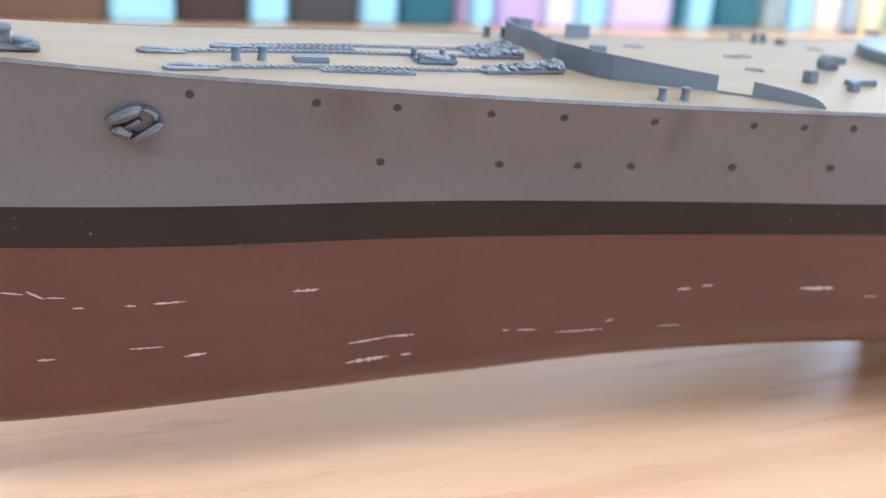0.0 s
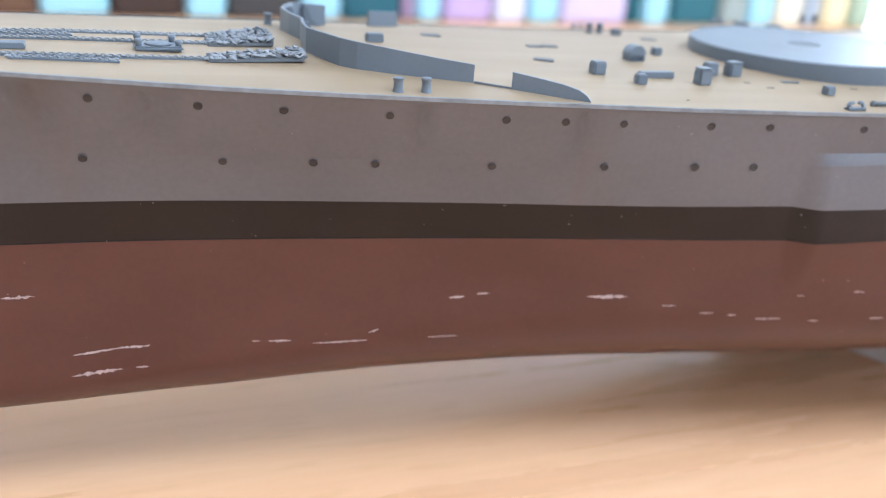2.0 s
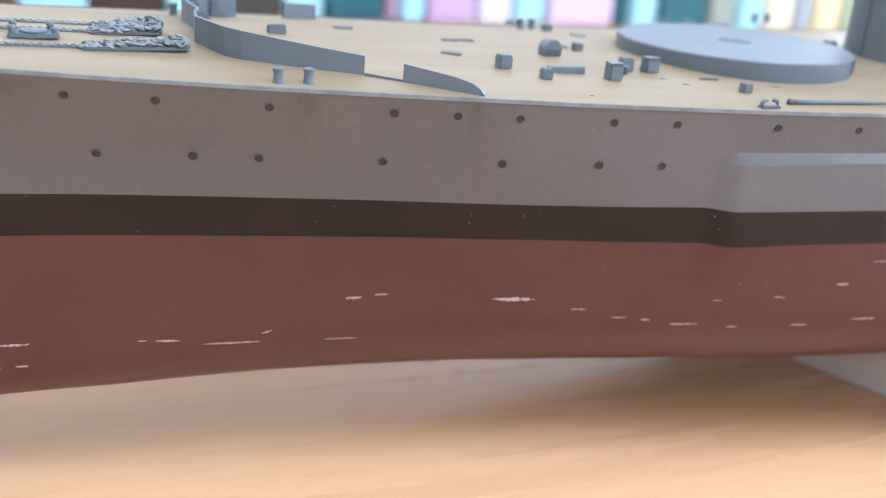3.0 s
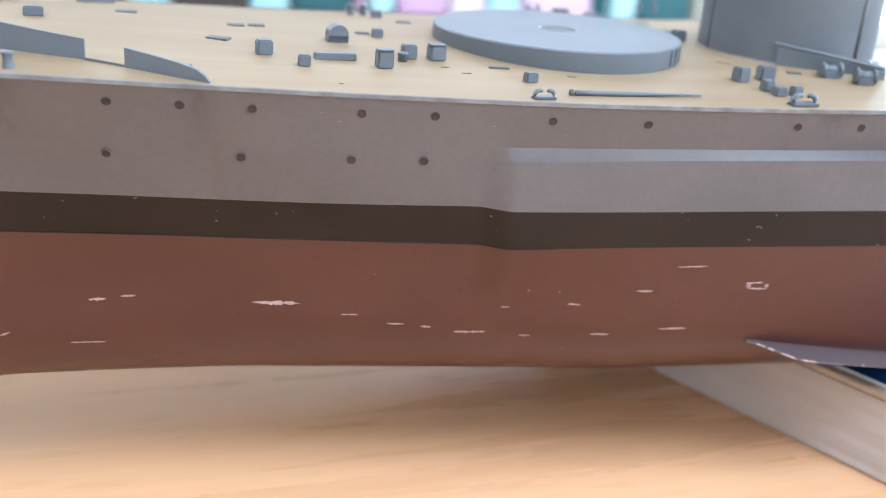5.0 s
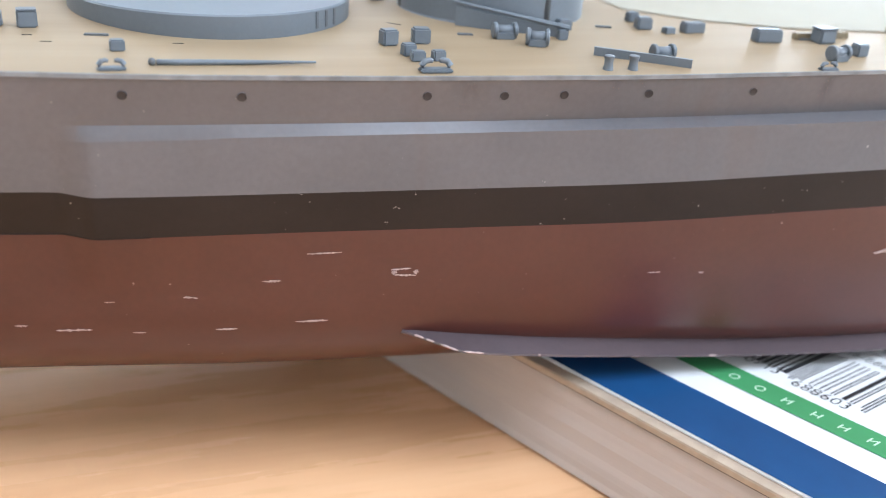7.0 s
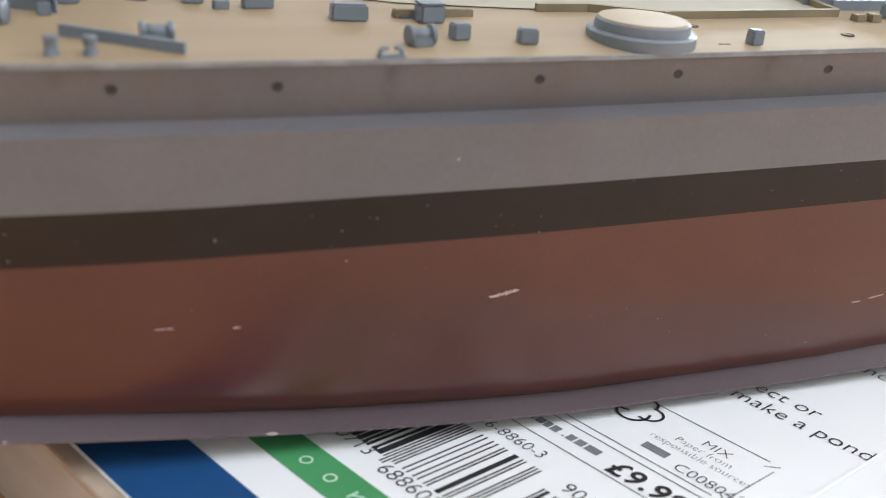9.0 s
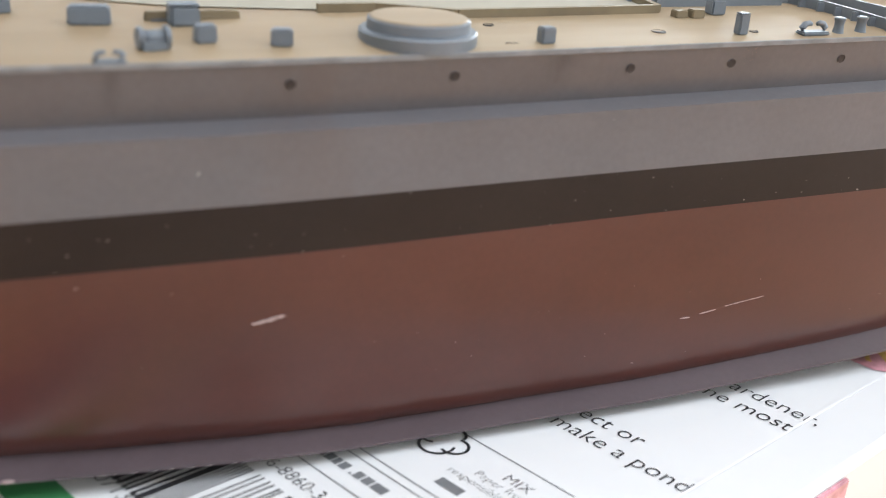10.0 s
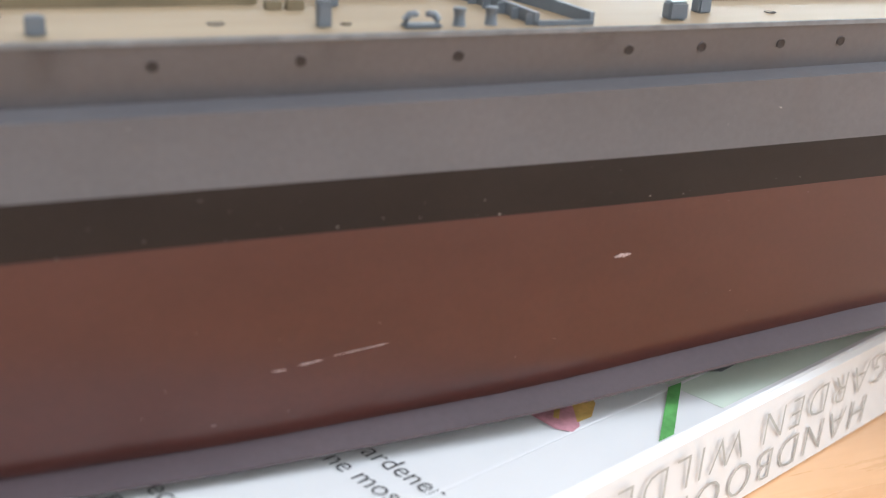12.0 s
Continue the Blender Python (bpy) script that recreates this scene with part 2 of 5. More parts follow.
# ---- the room: out of view, its size and openings assumed to shape the light ----
def room():
    x0, x1, y0, y1, z0, z1 = -1.9, 2.6, -1.6, 3.2, -0.75, 1.65
    t = 0.12

    def wall(name, pieces):
        bm = bmesh.new()
        for cx, cy, z, sx, sy, sz in pieces:
            block(bm, cx, cy, z, sx, sy, sz)
        return tagged(mesh_ob(name, bm, WALL), "plain cream painted room wall", "wall", "", "structure")

    mx, my, h = (x0 + x1) / 2, (y0 + y1) / 2, z1 - z0
    wall("wall_west", [(x0 - t / 2, my, z0, t, y1 - y0, h)])
    x = x1 + t / 2
    sides = [(x, (p + q) / 2, z0, t, q - p, h) for p, q in ((y0, -1.5), (0.8, 1.5), (3.0, y1))]
    for p, q, s, e in ((-1.5, 0.8, 0.42, 1.62), (1.5, 3.0, 0.04, 0.82)):
        sides += [(x, (p + q) / 2, z0, t, q - p, s - z0), (x, (p + q) / 2, e, t, q - p, z1 - e)]
    wall("wall_east", sides)

    def pierced(name, y, openings):
        ends = [x0] + [v for a, b, s, e in openings for v in (a, b)] + [x1]
        pieces = [((p + q) / 2, y, z0, q - p, t, h) for p, q in zip(ends[::2], ends[1::2])]
        for a, b, s, e in openings:
            pieces += [((a + b) / 2, y, z0, b - a, t, s - z0), ((a + b) / 2, y, e, b - a, t, z1 - e)]
        wall(name, pieces)

    # the northwest and south openings only make way for the added fills
    pierced("wall_north", y1 + t / 2, ((-1.65, -0.35, 0.42, 1.58), (-0.05, 2.45, 0.42, 1.58)))
    pierced("wall_south", y0 - t / 2, ((-0.55, 1.55, 0.02, 0.70),))
    bm = bmesh.new()
    block(bm, mx, my, z0 - 0.1, x1 - x0 + 0.3, y1 - y0 + 0.3, 0.1)
    tagged(mesh_ob("floor", bm, CARPET), "brown carpeted floor", "floor", "", "structure")
    bm = bmesh.new()
    for a, b, c, d in ((x0 - 0.15, -0.35, y0 - 0.15, y1 + 0.15), (1.55, x1 + 0.15, y0 - 0.15, y1 + 0.15), (-0.35, 1.55, y0 - 0.15, -1.03), (-0.35, 1.55, 0.07, y1 + 0.15)):
        block(bm, (a + b) / 2, (c + d) / 2, z1, b - a, d - c, 0.1)
    tagged(mesh_ob("ceiling", bm, CEILING), "white painted ceiling with a roof light", "ceiling", "", "structure")


room()


def table():
    root = tagged(new("table"), "varnished beech wood table with warm orange grain", "table", "", "")
    bm = bmesh.new()
    block(bm, 0.45, 0.24, -0.028, 2.3, 1.69, 0.028, 0.004)
    part("tabletop", bm, TABLE_WOOD, root)
    for x in (-0.62, 1.52):
        for y in (-0.52, 1.0):
            bm = bmesh.new()
            block(bm, x, y, -0.75, 0.06, 0.06, 0.722, 0.004)
            part("leg", bm, TABLE_WOOD, root)


table()


# ---- the model ship: one thing, all its fittings glued on ----
MID = 0.268  # the ship's centre line
ship = tagged(new("model_ship"), "unfinished grey and red battleship model resting on a paperback", "model ship")
ship.location = (0, 0, 0.0043)

EDGE_X = [-0.03, 0.0, 0.034, 0.059, 0.087, 0.118, 0.151, 0.181, 0.208, 0.244, 0.282, 0.319, 0.36, 0.411, 0.452, 0.506, 0.557, 0.68, 0.85]
EDGE_Z = [0.0890, 0.0858, 0.0832, 0.0816, 0.0806, 0.0793, 0.0782, 0.0772, 0.0763, 0.0757, 0.0753, 0.0755, 0.0759, 0.0764, 0.0770, 0.0778, 0.0786, 0.0800, 0.0820]
UP_X = [-0.03, 0.0, 0.034, 0.0626, 0.0837, 0.1147, 0.1464, 0.1783, 0.2074, 0.2406, 0.2888, 0.3291, 0.3889, 0.5226, 0.62, 0.74, 0.85]
UP_Y = [0.2665, 0.2572, 0.2492, 0.2434, 0.2394, 0.2343, 0.2299, 0.2263, 0.2236, 0.2203, 0.2175, 0.2148, 0.2132, 0.2132, 0.2142, 0.224, 0.262]
WL_X = [-0.03, 0.0, 0.034, 0.06, 0.0964, 0.1192, 0.1456, 0.1668, 0.1881, 0.2187, 0.25, 0.29, 0.34, 0.389, 0.52, 0.62, 0.74, 0.85]
WL_Y = [0.2672, 0.2600, 0.2520, 0.2466, 0.2419, 0.2391, 0.2349, 0.2313, 0.2276, 0.2235, 0.2212, 0.2185, 0.2162, 0.2150, 0.2150, 0.2160, 0.226, 0.2635]
LOW_X = [-0.02, 0.0, 0.034, 0.0632, 0.084, 0.105, 0.135, 0.1698, 0.2, 0.23, 0.25, 0.2635, 0.2863, 0.335, 0.3847, 0.51, 0.62, 0.74, 0.85]
LOW_Y = [0.2672, 0.2610, 0.2520, 0.2472, 0.2459, 0.2446, 0.2408, 0.2357, 0.2302, 0.2245, 0.2208, 0.2186, 0.2163, 0.2115, 0.2083, 0.2081, 0.2092, 0.219, 0.2610]
BULGE_X = [0.228, 0.25, 0.2635, 0.2863, 0.335, 0.3847, 0.51, 0.62, 0.74, 0.85]
BULGE_Y = [0.2212, 0.2195, 0.2186, 0.2163, 0.2115, 0.2083, 0.2081, 0.2092, 0.219, 0.2610]
BILGE_X = [0.03, 0.09, 0.12, 0.15, 0.19, 0.24, 0.30, 0.33, 0.36, 0.40, 0.45, 0.49, 0.53, 0.58, 0.85]
BILGE_R = [0.0050, 0.0065, 0.0090, 0.0140, 0.0175, 0.0185, 0.0178, 0.0160, 0.0125, 0.0092, 0.0080, 0.0095, 0.0140, 0.0178, 0.0150]


def smooth_interp(x, xs, ys, width=0.008):
    return sum(w * float(np.interp(x + d * width, xs, ys)) for d, w in ((-1.5, 0.15), (-0.7, 0.22), (0, 0.26), (0.7, 0.22), (1.5, 0.15)))


def edge_z(x):
    return smooth_interp(x, EDGE_X, EDGE_Z)


GB_X = [-0.03, 0.03, 0.07, 0.11, 0.157, 0.2, 0.228, 0.2335, 0.26, 0.33, 0.373, 0.408, 0.451, 0.514, 0.557, 0.7, 0.85]
GB_Z = [0.0560, 0.0565, 0.0569, 0.0571, 0.0566, 0.0561, 0.0562, 0.0559, 0.0557, 0.0561, 0.0572, 0.0577, 0.0583, 0.0590, 0.0598, 0.0618, 0.0645]
BR_X = [-0.03, 0.03, 0.069, 0.113, 0.16, 0.23, 0.33, 0.372, 0.41, 0.452, 0.517, 0.559, 0.7, 0.85]
BR_Z = [0.0485, 0.0489, 0.0492, 0.0492, 0.0490, 0.0487, 0.0487, 0.0497, 0.0503, 0.0511, 0.0518, 0.0528, 0.0545, 0.0570]
KEEL_X = [-0.03, 0.0, 0.03, 0.05, 0.07, 0.12, 0.18, 0.85]
KEEL_ZS = [0.0078, 0.0096, 0.0113, 0.0129, 0.0142, 0.0154, 0.0160, 0.0160]


def gb_z(x):
    return smooth_interp(x, GB_X, GB_Z, 0.0015 if 0.22 < x < 0.245 else 0.008)


def br_z(x):
    return smooth_interp(x, BR_X, BR_Z)


def keel_z(x):
    return smooth_interp(x, KEEL_X, KEEL_ZS)


def step(x):
    """How far the bulge has begun at x: 0 ahead of it, 1 along it."""
    return max(0.0, min(1.0, (x - 0.2305) / 0.0045))


def ledge(x):
    top = 0.0674 + 0.048 * (x - 0.27) ** 2
    return top, top - float(np.interp(x, [0.22, 0.26, 0.32, 0.40, 0.60], [0.0024, 0.0019, 0.0013, 0.0009, 0.0008]))


def hull_y(x, z):
    """The port side's y at length x and height z."""
    yu, yw, yl = smooth_interp(x, UP_X, UP_Y), smooth_interp(x, WL_X, WL_Y), smooth_interp(x, LOW_X, LOW_Y)
    zu, zw, zl = edge_z(x) - 0.0035, 0.0615, 0.040
    flare = (yu - yw) / max(zu - 0.0648, 0.001)
    if z >= 0.0648:
        y = yw + flare * (z - 0.0648)
    elif z >= zl:
        k = (0.0648 - z) / (0.0648 - zl)
        a = min(1.0, flare * -0.25 * 10)
        y = yw + (yl - yw) * (1 - (1 - k) ** (1.0 + max(0.0, a)))
    else:
        y = yl
    s = step(x)
    top, low = ledge(x)
    if s > 0 and z < top:
        yb = smooth_interp(x, BULGE_X, BULGE_Y)
        k = min(1.0, (top - z) / (top - low))
        k *= max(0.0, min(1.0, (z - 0.040) / 0.009))
        yb += 0.42 * max(0.0, yu - yb) * max(0.0, min(1.0, (z - 0.042) / 0.023))
        y = y + (min(yb, y) - y) * s * k
    r, kz = float(np.interp(x, BILGE_X, BILGE_R)), keel_z(x)
    if z < kz + r:
        d = min(1.0, (kz + r - z) / r)
        y = y + r * (1 - math.sqrt(max(0.0, 1 - d * d)))
    return min(y, MID - 0.0008)


def deck_z(x, y):
    half = MID - hull_y(x, edge_z(x))
    d = min(1.0, abs(y - MID) / max(half, 0.001))
    return edge_z(x) + 0.0024 * (1 - d * d)


def stations():
    xs = list(np.linspace(-0.028, 0.222, 70)) + list(np.linspace(0.2245, 0.24, 15)) + list(np.linspace(0.2435, 0.845, 130))
    return [float(x) for x in xs]


def skin(name, levels, material, label):
    """Both sides of the hull between levels, each a function of x."""
    for sign in (1, -1):
        bm = bmesh.new()
        rows = []
        for x in stations():
            row = []
            for f in levels:
                z = f(x)
                y = hull_y(x, z)
                row.append(bm.verts.new((x, y if sign > 0 else 2 * MID - y, z)))
            rows.append(row)
        for a, b in zip(rows, rows[1:]):
            for k in range(len(levels) - 1):
                q = (a[k], b[k], b[k + 1], a[k + 1])
                bm.faces.new(q if sign < 0 else tuple(reversed(q)))
        ob = part(name, bm, material, ship, label, True)
        ob.data.set_sharp_from_angle(angle=radians(28))


def between(f, g, k):
    return lambda x: f(x) + (g(x) - f(x)) * k


l_top, l_low = (lambda x: ledge(x)[0]), (lambda x: ledge(x)[1])
skin("upper_hull", [edge_z, between(edge_z, l_top, 0.5), lambda x: l_top(x) + 0.00012, l_top, l_low, lambda x: l_low(x) - 0.0003, between(l_low, gb_z, 0.5), gb_z], HULL_GREY, "brownish grey painted upper hull side with rust marks")
skin("boot_stripe", [gb_z, between(gb_z, br_z, 0.5), br_z], BOOT_BLACK, "black waterline stripe with pale paint specks")
skin("lower_hull", [br_z, between(br_z, lambda x: 0.036, 0.5)] + [(lambda x, k=k: keel_z(x) + 0.0195 * (1 - math.sin(k * math.pi / 2 / 14))) for k in range(15)], HULL_RED, "dull red painted lower hull with white scratches")

# scribed seam where the black stripe meets the red, ahead of the bulge
bm = bmesh.new()
prev = None
for x in [v for v in stations() if v < 0.244]:
    z = br_z(x)
    h = 0.00016 * (0.7 + 0.3 * math.sin(x * 310.0))
    row = [bm.verts.new((x, hull_y(x, z + d) - p, z + d)) for d, p in ((h, 0.0), (h * 0.6, 0.00012), (-h * 0.6, 0.00012), (-h, 0.0))]
    if prev:
        for k in range(3):
            bm.faces.new((prev[k], row[k], row[k + 1], prev[k + 1]))
    prev = row
bmesh.ops.recalc_face_normals(bm, faces=bm.faces[:])
part("stripe_seam", bm, BOOT_BLACK, ship, "dark raised seam under the black stripe")

# flat bottom
bm = bmesh.new()
prev = None
for x in stations():
    y, z = hull_y(x, keel_z(x)), keel_z(x)
    row = (bm.verts.new((x, y, z)), bm.verts.new((x, 2 * MID - y, z)))
    if prev:
        bm.faces.new((prev[1], row[1], row[0], prev[0]))
    prev = row
part("bottom", bm, HULL_RED, ship)

# wooden deck, with camber
bm = bmesh.new()
prev = None
for x in stations():
    e = hull_y(x, edge_z(x))
    row = [bm.verts.new((x, y, deck_z(x, y))) for y in [e + (2 * MID - 2 * e) * k / 16 for k in range(17)]]
    if prev:
        for k in range(16):
            bm.faces.new((prev[k], row[k], row[k + 1], prev[k + 1]))
    prev = row
part("deck", bm, DECK_WOOD, ship, "pale tan wood-effect deck", True)

# thin pale gunwale strip along the deck edge
for sign in (1, -1):
    bm = bmesh.new()
    xs = [x for x in stations() if x < 0.80]
    rows = []
    for x in xs:
        z, e = edge_z(x), hull_y(x, edge_z(x))
        w = 0.00030 * max(0.3, min(1.0, (0.262 - x) / 0.09))
        pts = ((e - 0.00012, z - 0.0005), (e - 0.00012, z + 0.00018), (e + w, z + 0.00028), (e + w, z - 0.0003))
        rows.append([bm.verts.new((x, y if sign > 0 else 2 * MID - y, q)) for y, q in pts])
    for a, b in zip(rows, rows[1:]):
        for k in range(3):
            bm.faces.new((a[k], b[k], b[k + 1], a[k + 1]))
    bmesh.ops.recalc_face_normals(bm, faces=bm.faces[:])
    part("gunwale", bm, WHITE_EDGE, ship, "thin pale grey deck edge strip")

# bilge keels
BK_X = [0.2865, 0.296, 0.318, 0.355, 0.40, 0.45, 0.50, 0.565, 0.66, 0.70]
BK_ROOT = [0.0290, 0.0272, 0.0244, 0.0212, 0.0195, 0.0200, 0.0224, 0.0285, 0.0300, 0.0310]
BK_TIP = [0.0288, 0.0250, 0.0224, 0.0195, 0.0179, 0.0180, 0.0200, 0.0260, 0.0280, 0.0310]
for sign in (1, -1):
    bm = bmesh.new()
    rows = []
    for x in np.linspace(0.2865, 0.70, 80):
        x = float(x)
        zr, zt = smooth_interp(x, BK_X, BK_ROOT, 0.004), smooth_interp(x, BK_X, BK_TIP, 0.004)
        out = 0.0046 * min(1.0, (x - 0.2860) / 0.010, (0.701 - x) / 0.02)
        yr = hull_y(x, zr) + 0.0004
        yt = hull_y(x, zr) - out * 0.92
        pts = ((yr, zr), (yt, zt + 0.0004), (yt - 0.0001, zt), (yr, zt - 0.0005))
        rows.append([bm.verts.new((x, y if sign > 0 else 2 * MID - y, z)) for y, z in pts])
    for a, b in zip(rows, rows[1:]):
        for k in range(4):
            bm.faces.new((a[k], b[k], b[(k + 1) % 4], a[(k + 1) % 4]))
    bm.faces.new(rows[0])
    bm.faces.new(rows[-1])
    bmesh.ops.recalc_face_normals(bm, faces=bm.faces[:])
    part("bilge_keel", bm, KEEL_RED, ship, "painted bilge keel, its purplish sheen partly in the colour, with a chipped tip")


# portholes, cut as dark cups with a fine rim
def porthole_mesh():
    bm = bmesh.new()
    r = 0.00072
    rings = [(r * 1.10, -0.0001), (r * 1.06, 0.00007), (r * 0.94, 0.00009), (r * 0.88, 0.00003), (0.00002, 0.00002)]
    loops = [[bm.verts.new((q * math.cos(k * math.pi / 7), q * math.sin(k * math.pi / 7), z)) for k in range(14)] for q, z in rings]
    for i, (a, b) in enumerate(zip(loops, loops[1:])):
        for k in range(14):
            bm.faces.new((a[k], a[(k + 1) % 14], b[(k + 1) % 14], b[k])).material_index = 0 if i < 1 else 1
    me = bpy.data.meshes.new("porthole")
    bm.to_mesh(me)
    bm.free()
    me.materials.append(HULL_GREY)
    me.materials.append(PORT_DARK)
    return me


PORT_MESH = porthole_mesh()
UPPER_PORTS = [(0.0626, 0.0782), (0.0837, 0.0773), (0.0977, 0.0768), (0.1147, 0.0759), (0.1285, 0.0754), (0.1464, 0.0748), (0.1672, 0.0742), (0.1783, 0.0739), (0.1896, 0.0736), (0.2074, 0.0732), (0.2198, 0.0730), (0.2406, 0.0726), (0.2586, 0.0722), (0.2888, 0.0721), (0.3023, 0.0721), (0.3131, 0.0722), (0.3291, 0.0723), (0.3503, 0.0724), (0.3889, 0.0729), (0.4126, 0.0733), (0.4416, 0.0736), (0.4603, 0.0739), (0.4826, 0.0741), (0.5098, 0.0745), (0.5226, 0.0747), (0.5375, 0.0750), (0.5495, 0.0752)]
LOWER_PORTS = [(0.0964, 0.0656), (0.1192, 0.0651), (0.1347, 0.0649), (0.1456, 0.0648), (0.1668, 0.0647), (0.1881, 0.0648), (0.2063, 0.0648), (0.2187, 0.0648)]


def side_frame(x, z, lift=0.0, mirror=False):
    """A pose on the hull's side with its z axis pointing outwards and its x axis along the ship."""
    d = 0.0008
    p = Vector((x, hull_y(x, z), z))
    ax = Vector((2 * d, hull_y(x + d, z) - hull_y(x - d, z), 0)).normalized()
    az = Vector((0, hull_y(x, z + d) - hull_y(x, z - d), 2 * d)).normalized()
    out = ax.cross(az).normalized()
    if out.y > 0:
        out = -out
    az = out.cross(ax)
    m = Matrix((ax, az, out)).transposed().to_4x4()
    m.translation = p + lift * out
    if mirror:
        m = Matrix.Translation((0, 2 * MID, 0)) @ Matrix.Diagonal((1, -1, 1, 1)) @ m @ Matrix.Diagonal((-1, 1, 1, 1))
    return m


for x, z in UPPER_PORTS + LOWER_PORTS:
    ob = new("porthole", PORT_MESH)
    ob.parent = ship
    ob.matrix_local = side_frame(x, z, 0.00010 if z > 0.068 else 0.00028)


# anchor in its recess: flat flukes on both sides of a short shank, in a half-round pocket
def anchor():
    bm = bmesh.new()
    # the pocket's shade is put into its near-black colour
    lathe(bm, [(0.0036, -0.0008), (0.0037, 0.0002), (0.0034, 0.0004), (0.0030, 0.0001), (0.0024, -0.0007)], 24)
    for v in bm.verts:
        v.co.x = v.co.x * 0.92 + 0.0006 + v.co.y * 0.25
        v.co.y = v.co.y * 0.78 + 0.0001
    root = part("anchor", bm, PORT_DARK, ship, "moulded grey ship anchor with rust stain below", True)
    root.matrix_local = side_frame(0.0537, 0.0731, 0.0002)
    for name, outline, low, high in (
        ("fluke", [(-4.8, 0.5), (-3.8, 1.4), (-0.7, 2.9), (0.9, 3.2), (1.5, 2.7), (0.8, 1.6), (-2.0, 0.2), (-4.2, -0.4)], 0.0, 1.7),
        ("fluke", [(-1.0, -3.2), (0.8, -2.0), (3.8, 0.1), (4.8, -0.1), (4.4, -1.4), (1.6, -3.3), (0.1, -3.8)], 0.0, 1.6),
        ("shank", [(-2.0, -0.9), (0.6, 0.7), (1.1, 0.2), (0.9, -0.2), (-1.1, -1.5)], -0.2, 1.3),
        ("crown", [(-3.9, -1.1), (-2.5, -0.5), (-0.4, -1.9), (-0.9, -2.5), (-2.4, -2.7), (-3.4, -2.0)], 0.0, 1.8),
        ("pocket_rim", [(1.2, 2.6), (2.4, 2.5), (3.9, 1.6), (4.0, 0.5), (3.2, 0.2), (3.1, 1.1), (2.3, 1.8), (1.3, 1.9)], -0.2, 0.9),
    ):
        bm = bmesh.new()
        slab(bm, [(x / 1000, y / 1000) for x, y in outline], low / 1000, high * 1.15 / 1000)
        rim = [e for e in bm.edges if all(v.co.z > 0.0005 for v in e.verts)]
        bmesh.ops.bevel(bm, geom=rim, offset=0.00045, segments=3, affect="EDGES", clamp_overlap=True)
        part(name, bm, HULL_GREY, root, "", True)


anchor()


# ---- deck fittings ----
def fit_box(x, y, sx, sy, h, turn=0.0, name="locker", material=None, lid=True):
    """A small deck locker: bevelled body under a slightly larger lid."""
    z = deck_z(x, y) - 0.00012
    bm = bmesh.new()
    block(bm, 0, 0, 0, sx, sy, h, min(sx, sy, h) * 0.12, random.uniform(-3, 3), random.uniform(0.93, 1.0))
    body = part(name, bm, material or FIT_GREY, ship)
    body.location, body.rotation_euler = (x, y, z), (0, 0, radians(turn))
    if lid and h > 0.0029:
        bm = bmesh.new()
        block(bm, 0, 0, h - 0.00015, sx * 0.98, sy * 0.98, 0.0003, 0.00012)
        part("lid", bm, material or FIT_GREY, body)
    return body


def bollard(x, y, r=0.00085, h=0.0026, pad=True):
    z = deck_z(x, y) - 0.0001
    bm = bmesh.new()
    lathe(bm, [(r * 1.18, 0), (r * 1.05, h * 0.14), (r * 0.92, h * 0.5), (r * 0.98, h * 0.76), (r * 1.14, h * 0.86), (r * 1.12, h * 0.96), (r * 0.92, h)], 18)
    ob = part("bollard", bm, FIT_GREY, ship, "", True)
    ob.location = (x, y, z)
    ob.data.set_sharp_from_angle(angle=radians(40))


def chock(x, y, s=1.0, turn=0.0):
    """A fairlead: a foot plate with two horns curving towards each other."""
    z = deck_z(x, y) - 0.0001
    bm = bmesh.new()
    block(bm, 0, 0, 0, 0.0046 * s, 0.0020 * s, 0.00055 * s, 0.00018 * s)
    root = part("fairlead", bm, FIT_GREY, ship)
    root.location, root.rotation_euler = (x, y, z), (0, 0, radians(turn))
    for k in (-1, 1):
        bm = bmesh.new()
        tube(bm, [(k * 0.0019 * s, 0, 0.0003 * s), (k * 0.0020 * s, 0, 0.0010 * s), (k * 0.0016 * s, 0, 0.0015 * s), (k * 0.0009 * s, 0, 0.00165 * s), (k * 0.0005 * s, 0, 0.0015 * s)], [0.00055 * s, 0.0005 * s, 0.00045 * s, 0.0004 * s, 0.0003 * s], 8)
        part("horn", bm, FIT_GREY, root, "", True)


def winch(x, y, length=0.0040, r=0.0014, turn=0.0):
    """A cable reel: a drum lying between two flanges on a low bed."""
    z = deck_z(x, y) - 0.0001
    bm = bmesh.new()
    block(bm, 0, 0, 0, length * 0.8, r * 1.7, r * 0.9, r * 0.1)
    root = part("cable_reel", bm, FIT_GREY, ship)
    root.location, root.rotation_euler = (x, y, z), (0, 0, radians(turn))
    lay = pose(0, 0, r * 1.05, 0, 90, 0)
    bm = bmesh.new()
    lathe(bm, [(r * 0.72, -length * 0.42), (r * 0.66, 0), (r * 0.72, length * 0.42)], 20, 0, 0, lay)
    part("drum", bm, FIT_GREY, root, "", True)
    for k in (-1, 1):
        bm = bmesh.new()
        c = k * length * 0.42
        lathe(bm, [(r * 0.9, c - length * 0.09), (r * 1.02, c - length * 0.06), (r * 1.02, c + length * 0.06), (r * 0.85, c + length * 0.09)], 20, 0, 0, lay)
        ob = part("flange", bm, FIT_GREY, root, "", True)
        ob.data.set_sharp_from_angle(angle=radians(35))


